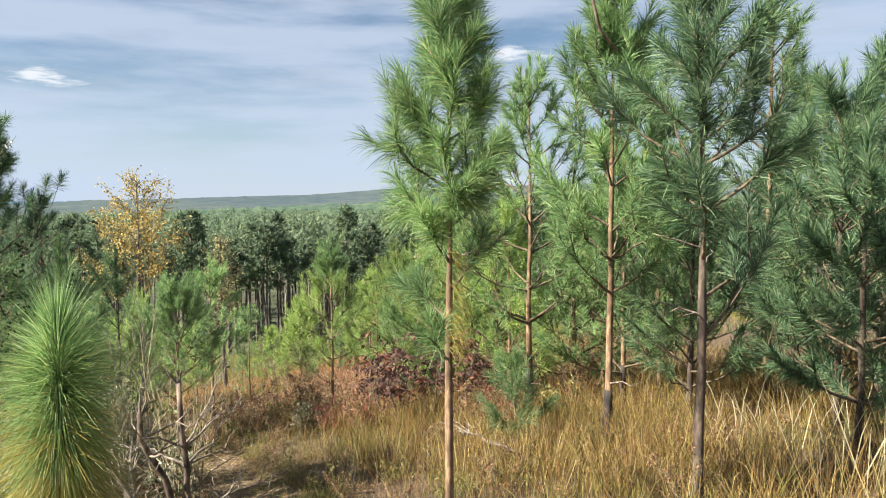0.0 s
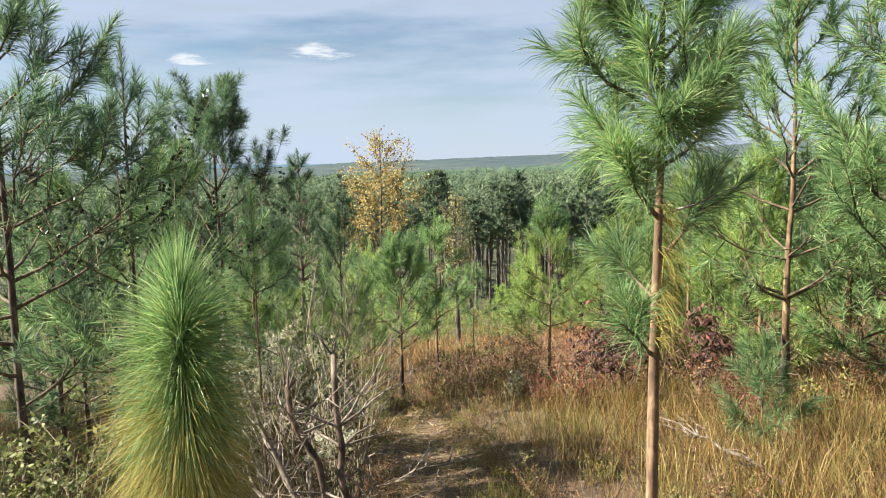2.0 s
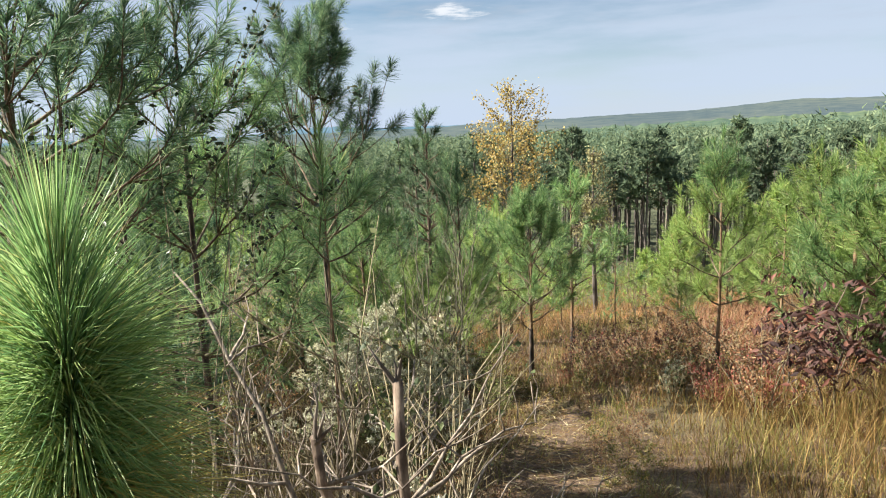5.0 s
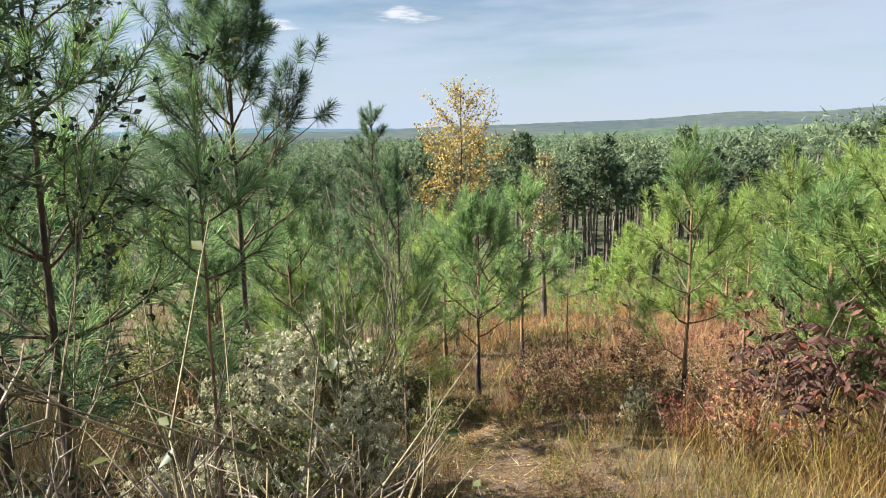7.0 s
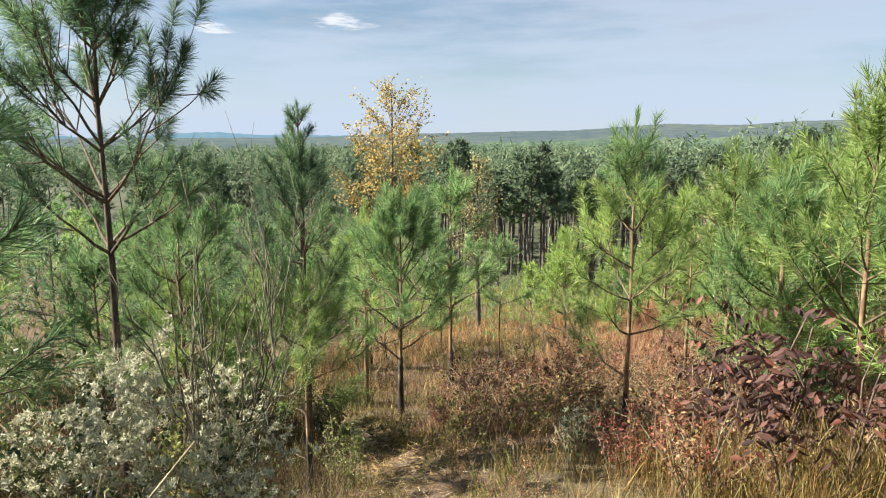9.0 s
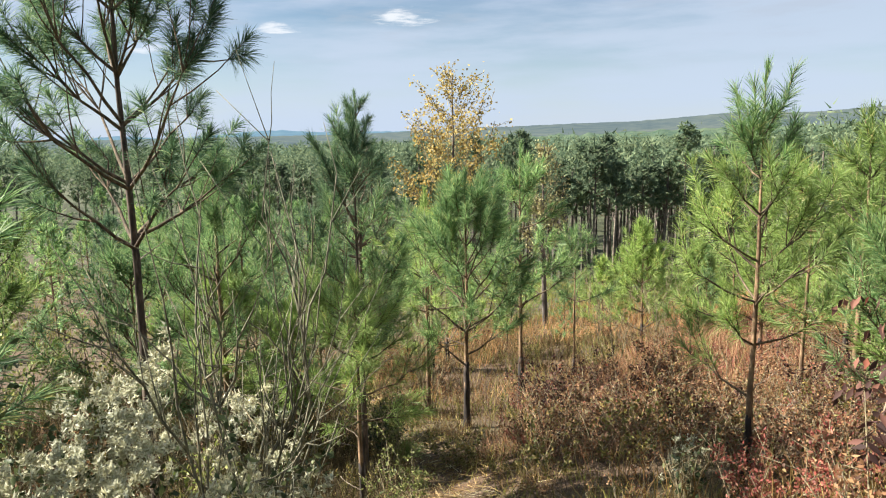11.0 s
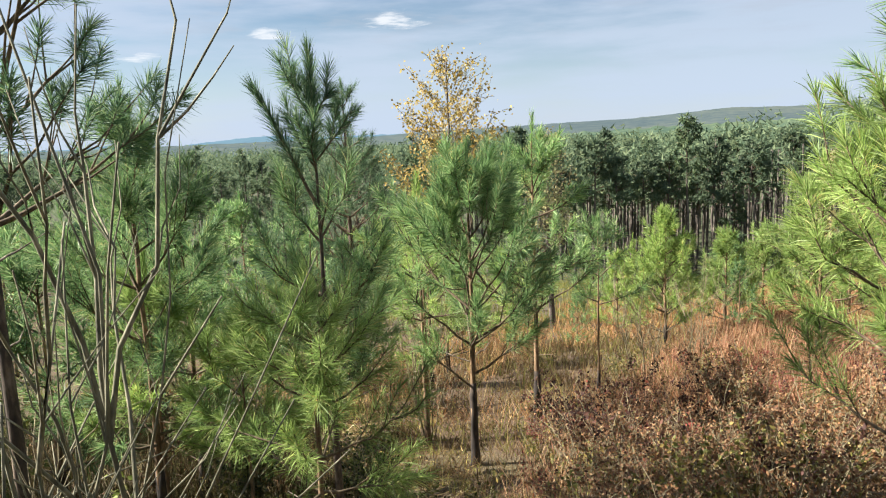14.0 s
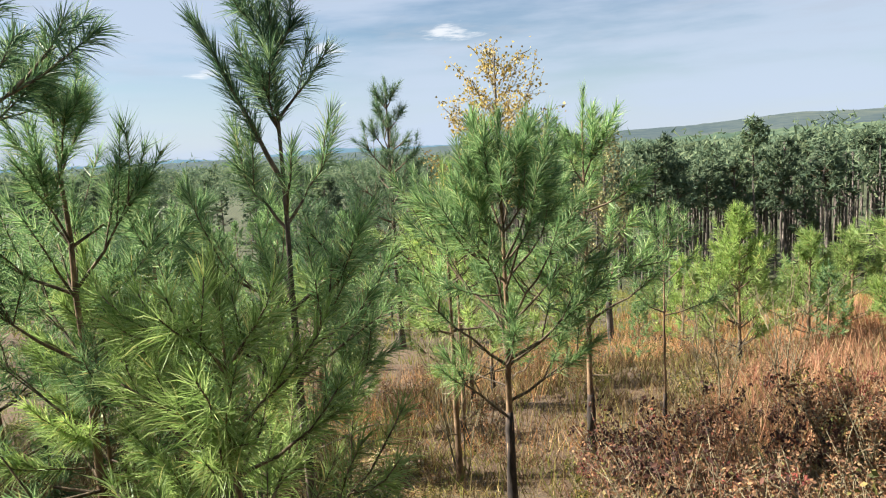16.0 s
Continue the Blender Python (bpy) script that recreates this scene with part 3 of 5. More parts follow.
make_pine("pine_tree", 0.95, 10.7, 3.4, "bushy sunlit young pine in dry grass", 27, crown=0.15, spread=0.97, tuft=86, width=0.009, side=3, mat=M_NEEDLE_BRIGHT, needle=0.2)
make_pine("pine_tree", 2.25, 8.9, 3.5, "bushy young pine among others", 29, crown=0.16, spread=1, tuft=86, width=0.009, side=3, needle=0.2)
make_pine("pine_tree", 3.0, 9.9, 4.6, "bushy young pine among others", 30, crown=0.2, spread=1.1, tuft=86, width=0.009, side=3, needle=0.2)
make_pine("pine_sapling", 0.75, 7.6, 1.05, "low bright green pine sapling in dry grass", 22, crown=0.25, spread=0.4, girth=0.014, tuft=90, width=0.006, whorl=0.2, side=2, mat=M_NEEDLE, needle=0.18)
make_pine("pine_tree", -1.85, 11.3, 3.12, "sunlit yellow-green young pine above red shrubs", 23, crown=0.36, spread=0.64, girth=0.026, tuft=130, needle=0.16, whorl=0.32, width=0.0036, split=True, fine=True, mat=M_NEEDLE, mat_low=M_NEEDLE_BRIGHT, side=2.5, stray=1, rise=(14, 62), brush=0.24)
make_pine("pine_tree", -0.97, 13.95, 3.2, "sunlit bright green young pine on the slope", 24, crown=0.25, spread=0.97, tuft=86, width=0.009, side=3, mat=M_NEEDLE_BRIGHT, needle=0.2)
make_pine("pine_tree", -1.45, 14.5, 2.7, "thin sunlit young pine on the slope", 25, crown=0.4, spread=0.7, girth=0.025, tuft=79, width=0.009, mat=M_NEEDLE_BRIGHT, needle=0.2)
make_pine("pine_tree", -0.86, 16.85, 3.3, "sunlit bright green young pine on the slope", 26, crown=0.25, spread=0.97, tuft=72, width=0.009, mat=M_NEEDLE_BRIGHT, side=3, needle=0.2)
make_pine("pine_tree", -5.25, 13.6, 3.3, "young pine with stem scorched at the foot and long low limbs", 31, scorch=0.3, crown=0.4, spread=0.95, girth=0.036, tuft=180, needle=0.19, width=0.0048, whorl=0.29, split=True, fine=True, limbs=(4, 5), side=3, rise=(28, 64), stray=2)
make_pine("pine_tree", -5.25, 15.6, 3.9, "young pine close behind another, with tall pointed top", 32, crown=0.38, spread=0.84, girth=0.04, tuft=86, width=0.009, side=2.5, needle=0.2)
make_pine("pine_tree", -6.25, 14.45, 3.2, "slim young pine with bare forked lower stem", 33, crown=0.5, spread=0.79, girth=0.034, tuft=79, width=0.009, mat=M_NEEDLE_BRIGHT, needle=0.2)
make_pine("pine_tree", -7.0, 15.9, 3.5, "slim young pine with bare lower stem", 34, crown=0.45, spread=0.7, girth=0.03, tuft=79, width=0.009, mat=M_NEEDLE_BRIGHT, needle=0.2)
make_pine("pine_tree", -4.7, 16.6, 2.6, "thin dark-stemmed young pine among russet shrubs", 35, crown=0.55, spread=0.62, girth=0.022, tuft=64, width=0.009, needle=0.2)
# leaders get the darker needles, for their shade against the bright sky
make_pine("pine_tree", -5.2, 11.15, 3.62, "young pine with two dark plume-like leaders above green limbs", 41, crown=0.36, spread=0.66, girth=0.03, needle=0.16, width=0.0036, tuft=150, whorl=0.38, split=True, fine=True, limbs=(3, 4), side=2.2, rise=(20, 64), mat=M_NEEDLE_SHADE_BLUE, mat_low=M_NEEDLE, forked=True)
make_pine("pine_tree", -4.57, 10.12, 2.1, "bushy bright green pine sapling with dark forked stem beside the trail", 42, scorch=0.3, crown=0.44, spread=0.56, girth=0.024, needle=0.15, width=0.003, tuft=125, whorl=0.22, split=True, fine=True, limbs=(4, 5), side=2.3, rise=(8, 52), mat=M_NEEDLE_BRIGHT, plume=(22, 62), hang=0.25, brush=0.22)
make_pine("pine_tree", -6.9, 11.15, 2.4, "yellow-green pine sapling with thin bare stem", 43, crown=0.42, spread=0.52, girth=0.018, needle=0.18, width=0.004, tuft=150, whorl=0.22, split=True, fine=True, limbs=(4, 5), side=2.6, rise=(6, 55), mat=M_NEEDLE_BRIGHT, plume=(18, 52), hang=0.3)
make_pine("pine_sapling", -6.1, 11.25, 1.85, "bright green pine sapling on a thin bare stem", 52, crown=0.42, spread=0.5, girth=0.016, needle=0.18, tuft=140, width=0.0045, whorl=0.22, side=2.5, fine=True, mat=M_NEEDLE_BRIGHT, plume=(18, 52), hang=0.3)
make_pine("pine_tree", -7.4, 12.0, 3.0, "grey-green young pine with upswept limbs", 44, crown=0.3, spread=0.97, girth=0.036, tuft=93, width=0.009, side=2.5, needle=0.2)
make_pine("pine_tree", -6.4, 9.7, 5.4, "tall young pine with wide bare upswept limbs and dark tufts", 45, crown=0.45, spread=1.4, girth=0.045, tuft=180, needle=0.18, width=0.0045, whorl=0.46, split=True, fine=True, limbs=(4, 5), side=4.0, rise=(28, 58), plume=(25, 75), brush=0.2, mat=M_NEEDLE_SHADE_BLUE)
make_pine("pine_tree", -3.35, 6.15, 2.75, "thin pine sapling with bare dark stem and short crown", 46, crown=0.68, spread=0.34, girth=0.016, tuft=120, needle=0.2, width=0.0032, stray=1, whorl=0.3, split=True, fine=True, side=1.5)
# darkened needle colour stands in for the shade on these two pines
make_pine("pine_tree", -4.9, 6.45, 4.6, "shaded pine with dark drooping limbs", 47, crown=0.3, spread=1.1, girth=0.036, tuft=96, width=0.005, rise=(12, 55), split=True, fine=True, side=3, mat=M_NEEDLE_SHADE_BLUE, mat_low=M_NEEDLE, needle=0.2)
make_pine("pine_tree", -5.1, 5.25, 4.9, "shaded pine with long arching bare limbs", 48, crown=0.42, spread=1.3, girth=0.045, tuft=120, width=0.0055, rise=(8, 50), side=4, whorl=0.36, fine=True, stray=3, mat=M_NEEDLE_SHADE_BLUE, needle=0.2)
make_pine("pine_tree", -15.5, 27.0, 8.9, "blue-green pine with pointed crown standing on the lower slope", 51, crown=0.3, spread=1.9, girth=0.1, needle=0.34, width=0.012, tuft=90, whorl=0.6, side=3, mat=M_NEEDLE_SHADE_BLUE)
for i, (x, y, h) in enumerate(((-4.65, 22.2, 3.05), (-3.6, 23.6, 2.2), (-2.9, 25.2, 2.3), (-2.1, 27.0, 2.5), (-1.2, 24.2, 2.0), (-6.3, 25.2, 2.2), (-0.3, 28.4, 2.7), (1.5, 27.2, 2.8), (-5.6, 28.2, 2.5), (0.8, 23.0, 2.4), (2.6, 24.2, 2.8))):
    make_pine("pine_tree", x, y, h, "sunlit pointed young pine standing in orange grass", 140 + i, crown=0.14, spread=0.32 * h, girth=0.035, width=0.014, tuft=62, whorl=0.36, limbs=(5, 6), rise=(20, 56), side=2.6, mat=M_NEEDLE_BRIGHT, needle=0.2)

for i, (x, y, h) in enumerate(((-8.3, 11.2, 2.6), (-9.2, 13.2, 3.4), (-9.8, 10.4, 3.6), (-11.2, 14.2, 3.2), (-10.2, 17.0, 3.6), (-7.9, 17.8, 3.0), (-12.6, 12.0, 4.2), (-7.6, 8.2, 3.4), (-9.0, 15.6, 2.4), (-13.5, 17.5, 4.4), (-6.9, 7.2, 3.8), (-8.6, 6.4, 4.4), (-8.4, 19.5, 2.8))):
    make_pine("pine_tree", x, y, h, "green young pine in the thicket below the trail", 80 + i, crown=0.16, spread=0.97, girth=0.035, tuft=62, width=0.011, side=3, mat=(M_NEEDLE, M_NEEDLE_SHADE_BLUE, M_NEEDLE_BRIGHT)[i % 3], needle=0.2)

for i, (x, y, h, w) in enumerate(((3.55, 6.35, 3.3, 1.1), (2.75, 7.9, 3.0, 1.0), (4.7, 9.4, 4.4, 1.2), (3.4, 11.8, 4.2, 1.2), (1.9, 10.4, 3.2, 1.1), (0.9, 12.3, 3.3, 1.0), (-0.5, 12.6, 2.6, 0.9), (5.4, 8.0, 4.6, 1.2))):
    make_pine("pine_tree", x, y, h, "dense dark bushy young pine" if i in (0, 1, 2, 7) else "bushy green young pine in dry grass", 120 + i, crown=0.12, spread=w, girth=0.04, tuft=96, width=0.008, whorl=0.34, limbs=(4, 6), side=3, mat=M_NEEDLE_SHADE_BLUE if i in (0, 1, 2, 7) else M_NEEDLE, needle=0.2)
make_pine("pine_tree", -6.8, 11.0, 3.6, "grey-green young pine with upswept limbs and long needles", 131, crown=0.25, spread=0.88, girth=0.034, tuft=132, width=0.0055, whorl=0.36, side=3, needle=0.2)

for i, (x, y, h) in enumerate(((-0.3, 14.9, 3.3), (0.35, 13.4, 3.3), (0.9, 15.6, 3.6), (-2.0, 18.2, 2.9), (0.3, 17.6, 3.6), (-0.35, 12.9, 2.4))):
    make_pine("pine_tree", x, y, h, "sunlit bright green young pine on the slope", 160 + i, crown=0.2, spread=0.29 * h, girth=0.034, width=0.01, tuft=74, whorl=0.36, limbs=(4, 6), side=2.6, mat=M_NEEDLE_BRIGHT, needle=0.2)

# a bare limb of the dark-trunked pine, drooping into a hook
hook = Tubes()
hook_line = np.array([(1.55, 4.25, 2.75), (1.2, 3.7, 3.0), (0.85, 3.2, 3.0), (0.62, 2.95, 2.75), (0.6, 2.92, 2.4), (0.66, 2.95, 2.2), (0.74, 3.0, 2.13)])
hook.add(hook_line - np.array(R.matrix_basis.translation), np.linspace(0.013, 0.005, 7), 6)
part("dead_limb", hook.mesh("dead_limb", M_STUB), R, "dark bare drooping limb")

# dead straw-coloured needles caught on the orange trunk
arng = np.random.default_rng(71)
caught = Soup()
for z in np.linspace(1.4, 1.95, 10):
    a = arng.uniform(-0.9, 0.9)
    foot = np.array([[math.cos(a) * 0.03, math.sin(a) * 0.03, z]]) + arng.normal(0, 0.012, (26, 3))
    caught.add(blades(foot, np.array([math.cos(a), math.sin(a), -0.5]) + arng.normal(0, 0.45, (26, 3)), arng.uniform(0.1, 0.2, 26), 0.003, arng.uniform(0.4, 1.0, 26), arng))
part("straw_needles", caught.mesh("straw_needles", M_NEEDLE_OLD), A, "dead straw-yellow needles", "stuff")


def grass_stage(x, y, seed, ln):
    """A stemless pine seedling: a fountain of long needles."""
    rng = np.random.default_rng(seed)
    root = thing("pine_seedling", x, y, on_ground(x, y), "stemless pine seedling, a fountain of bright green needles", "pine tree", "young pines")
    g, n = Soup(), 420
    a, up = rng.random(n) * 6.28, np.radians(rng.uniform(15, 85, n))
    way = np.stack([np.cos(a) * np.cos(up), np.sin(a) * np.cos(up), np.sin(up)], -1)
    g.add(blades(rng.normal(0, 0.012, (n, 3)) + np.array([0, 0, 0.03]), way, ln * rng.uniform(0.6, 1.1, n), 0.004, rng.uniform(0.2, 0.7, n), rng))
    part("needles", g.mesh("needles", M_NEEDLE_BRIGHT), root, kind="stuff")


grass_stage(-5.4, 12.3, 72, 0.4)
grass_stage(-2.9, 15.6, 73, 0.36)

# one dense bottlebrush seedling beside the trail
brush = thing("pine_seedling", -2.03, 3.62, on_ground(-2.03, 3.62) - 0.02, "bottlebrush longleaf pine seedling with long drooping green needles", "pine tree", "young pines")
brng = np.random.default_rng(77)
stemline = np.stack([np.linspace(0, 0.03, 9), np.linspace(0, 0.02, 9), np.linspace(0, 1.62, 9)], -1)
bt = Tubes()
bt.add(stemline, np.linspace(0.03, 0.018, 9), 8, brng)
part("stem", bt.mesh("stem", M_BARK), brush)


def sleeve(z0, z1, count, up0, up1, ln, droop, mat, name, label=""):
    u = brng.random(count)
    a = brng.random(count) * 6.2832
    up = np.radians(up0 + (up1 - up0) * u + brng.normal(0, 19, count))
    way = np.stack([np.cos(a) * np.cos(up), np.sin(a) * np.cos(up), np.sin(up)], -1)
    way += brng.normal(0, 0.16, (count, 3))
    base = np.stack([0.03 * (z0 + (z1 - z0) * u) / 1.75, np.zeros(count), z0 + (z1 - z0) * u], -1) + way * 0.015
    g = Soup()
    g.add(blades(base, way, ln * brng.uniform(0.55, 1.15, count), 0.003, droop * (1.2 - u) * brng.uniform(0.6, 1.4, count), brng))
    part(name, g.mesh(name, mat), brush, label, "stuff")


sleeve(1.3, 1.68, 1500, 30, 84, 0.36, 0.25, M_NEEDLE, "top_sleeve")
sleeve(1.08, 1.52, 2200, -5, 50, 0.4, 0.6, M_NEEDLE, "needle_sleeve")
# the same needles once more, sunlight put into the paler colour
sleeve(1.0, 1.5, 2200, -8, 48, 0.4, 0.6, M_NEEDLE_BRIGHT, "pale_sleeve", "needles with sunlight put into a paler colour")
sleeve(0.45, 1.2, 3800, -25, 15, 0.47, 0.7, M_NEEDLE_OLD, "old_sleeve", "yellowing lower needles")


# ---- young pines farther down the slope: a few shapes, each standing many times ----
def slope_pines():
    rng = np.random.default_rng(101)
    shapes = []
    for i in range(7):
        mat = (M_NEEDLE_BRIGHT, M_NEEDLE, M_NEEDLE_BRIGHT, M_NEEDLE_SHADE_BLUE, M_NEEDLE, M_NEEDLE_BRIGHT, M_NEEDLE)[i]
        lab = {M_NEEDLE_BRIGHT: "sunlit bright green young pine on the slope", M_NEEDLE: "green young pine on the slope", M_NEEDLE_SHADE_BLUE: "dark blue-green young pine on the slope"}[mat]
        ob = make_pine("pine_tree", -20 - 2 * i, 40 + 3 * i, 3.6 + 0.5 * (i % 3), lab, 200 + i, crown=0.16 + 0.05 * (i % 3), spread=1.05, girth=0.045, needle=0.24, width=0.036, tuft=17, whorl=0.45, side=2.6, mat=mat, sides=5, coarse=True)
        shapes.append(ob)
    placed = [(-5.2, 13.6), (-4.8, 23.3), (-1.85, 11.3)]
    n = 0
    while n < 185:
        az, r = radians(rng.uniform(-28, 82)), 15 + 60 * rng.random() ** 0.8
        x, y = -math.sin(az) * r, math.cos(az) * r
        d = math.degrees(az)
        if min(math.hypot(x - a, y - b) for a, b in placed) < 1.9 or y < 9:
            continue
        if 2 < d < 17 and 14 < r < 22 and rng.random() < 0.97:      # the open russet clearing
            continue
        if 17 <= d < 24 and r < 22 and rng.random() < 0.7:
            continue
        if abs(x + 12) < 2.2 and y < 27 and y > 18 and rng.random() < 0.7:
            continue
        if d < 30 and r > 45 and rng.random() < 0.5:
            continue
        placed.append((x, y))
        left = d > 30
        pick = int(rng.choice((1, 3, 4, 6) if left and rng.random() < 0.75 else (0, 2, 5, 4)))
        s = rng.uniform(0.55, 1.05) * (1.15 if left and r > 25 else (0.68 if d < 20 else 1))
        copy_thing(shapes[pick], pose(x, y, on_ground(x, y) - 0.05, 0, 0, rng.uniform(0, 360)) @ Matrix.Diagonal((s, s, s * rng.uniform(0.9, 1.1), 1)))
        n += 1
    for i in range(75):
        az, r = radians(rng.uniform(24, 80)), rng.uniform(58, 118)
        x, y = -math.sin(az) * r, math.cos(az) * r
        s = rng.uniform(1.1, 1.9)
        copy_thing(shapes[int(rng.choice((1, 3, 4, 6)))], pose(x, y, on_ground(x, y) - 0.05, 0, 0, rng.uniform(0, 360)) @ Matrix.Diagonal((s, s, s, 1)))


slope_pines()


# ---- broadleaf trees ----
def make_broadleaf(name, x, y, tall, label, seed, mat, crown=0.3, spread=1.4, leaves=3200, leaf=0.12, girth=0.09, group="autumn trees", thin_top=0.5):
    rng = np.random.default_rng(seed)
    root = thing(name, x, y, on_ground(x, y) - 0.05, label, "tree", group)
    s = np.linspace(0, 1, 12)
    stem = np.stack([np.zeros(12), np.zeros(12), tall * s], -1)
    stem[1:, :2] += np.cumsum(rng.normal(0, 0.012 * tall / 5, (11, 2)), 0)
    tb = Tubes()
    tb.add(stem, girth * (1 - 0.9 * s) + 0.008, 7, rng)
    part("trunk", tb.mesh("trunk", M_FAR_TRUNK), root)
    wood, spots, ways = Tubes(), [], []
    for i in range(72):
        f = rng.random() ** 0.85
        z = tall * (crown + (0.97 - crown) * f)
        p0 = np.array([np.interp(z, stem[:, 2], stem[:, c]) for c in range(3)])
        a, up = rng.random() * 6.28, radians(rng.uniform(28, 62))
        ln = spread * (1.05 - f) ** 0.6 * rng.uniform(0.6, 1.1)
        way = np.array([math.cos(a) * math.cos(up), math.sin(a) * math.cos(up), math.sin(up)])
        pts = curve_pts(p0, way, ln, 0.25, rng, 6, 0.05)
        wood.add(pts, np.linspace(girth * 0.25 * (1.1 - f), 0.006, 6), 4)
        for q in range(5):
            b = int(rng.integers(2, 6))
            tw = curve_pts(pts[b], way + rng.normal(0, 0.6, 3), ln * 0.35, 0.1, rng, 4, 0.06)
            wood.add(tw, np.linspace(0.012, 0.004, 4), 3)
            k = max(2, int(leaves / 230 * (1 - thin_top * f) * rng.uniform(0.4, 1.6)))
            u = rng.random(k) * 3
            i0 = np.minimum(u.astype(int), 2)
            spots.append(tw[i0] + (tw[i0 + 1] - tw[i0]) * (u - i0)[:, None] + rng.normal(0, 0.09, (k, 3)))
            ways.append(rng.normal(0, 1, (k, 3)) + np.array([0, 0, -0.6]))
    part("branchwork", wood.mesh("branchwork", M_TWIG), root, kind="stuff")
    sp, wy = np.concatenate(spots), np.concatenate(ways)
    g = Soup()
    g.add(leaf_set(sp, wy, leaf * rng.uniform(0.7, 1.2, len(sp)), leaf * 0.85, rng))
    part("crown", g.mesh("crown", mat), root, kind="stuff")
    return root


make_broadleaf("yellow_tree", -12.0, 27.5, 9.0, "slender tree with thinning yellow-orange autumn leaves", 61, M_YELLOW, crown=0.36, spread=2.6, leaves=4800, leaf=0.1, thin_top=0.93)
make_broadleaf("yellow_tree", -8.9, 28.0, 6.2, "small tree with sparse pale yellow leaves and grey twigs", 62, M_TAN, crown=0.35, spread=1.2, leaves=1700, leaf=0.085)
make_broadleaf("brown_tree", -1.2, 33.0, 4.6, "half-bare sapling with pale brown leaves at the wood's edge", 63, M_TAN, crown=0.3, spread=0.9, leaves=1000, leaf=0.13)
make_broadleaf("brown_tree", 0.4, 27.0, 2.4, "half-bare russet sapling in the clearing", 64, M_RUSSET, crown=0.3, spread=0.7, leaves=1200, leaf=0.09)


# ---- tall pine wood in the valley ----
def tall_pine(seed, tall, bare=0.64):
    rng = np.random.default_rng(seed)
    root = thing("tall_pine", 0, 0, 0, "tall straight pine with bare pale trunk and dark crown", "pine tree", "tall pine wood")
    s = np.linspace(0, 1, 8)
    stem = np.stack([np.zeros(8), np.zeros(8), tall * s], -1)
    stem[1:, :2] += np.cumsum(rng.normal(0, 0.09, (7, 2)), 0)
    tb = Tubes()
    tb.add(stem, 0.17 * (1 - 0.8 * s) + 0.02, 6)
    part("trunk", tb.mesh("trunk", M_FAR_TRUNK), root)
    wood, g = Tubes(), Soup()
    for i in range(30):
        f = rng.random() ** 0.8
        z = tall * (bare + (0.99 - bare) * f)
        p0 = np.array([np.interp(z, stem[:, 2], stem[:, c]) for c in range(3)])
        a = rng.random() * 6.28
        ln = 2.2 * (1.1 - f) ** 0.6 * rng.uniform(0.5, 1.1)
        pts = curve_pts(p0, (math.cos(a), math.sin(a), rng.uniform(0.1, 0.7)), ln, 0.2, rng, 4)
        wood.add(pts[[0, 3]], (0.05, 0.015), 3)
        for b in (2, 3, 3):
            c = pts[b] + rng.normal(0, 0.22, 3)
            k = 15
            way = rng.normal(0, 1, (k, 3)) + np.array([0, 0, 0.5])
            g.add(blades(np.repeat(c[None], k, 0), way, rng.uniform(0.4, 0.85, k), 0.19, 0.1, rng, True))
    part("branchwork", wood.mesh("branchwork", M_LIMB), root, kind="stuff")
    part("crown", g.mesh("crown", M_FAR_NEEDLE), root, kind="stuff")
    return root


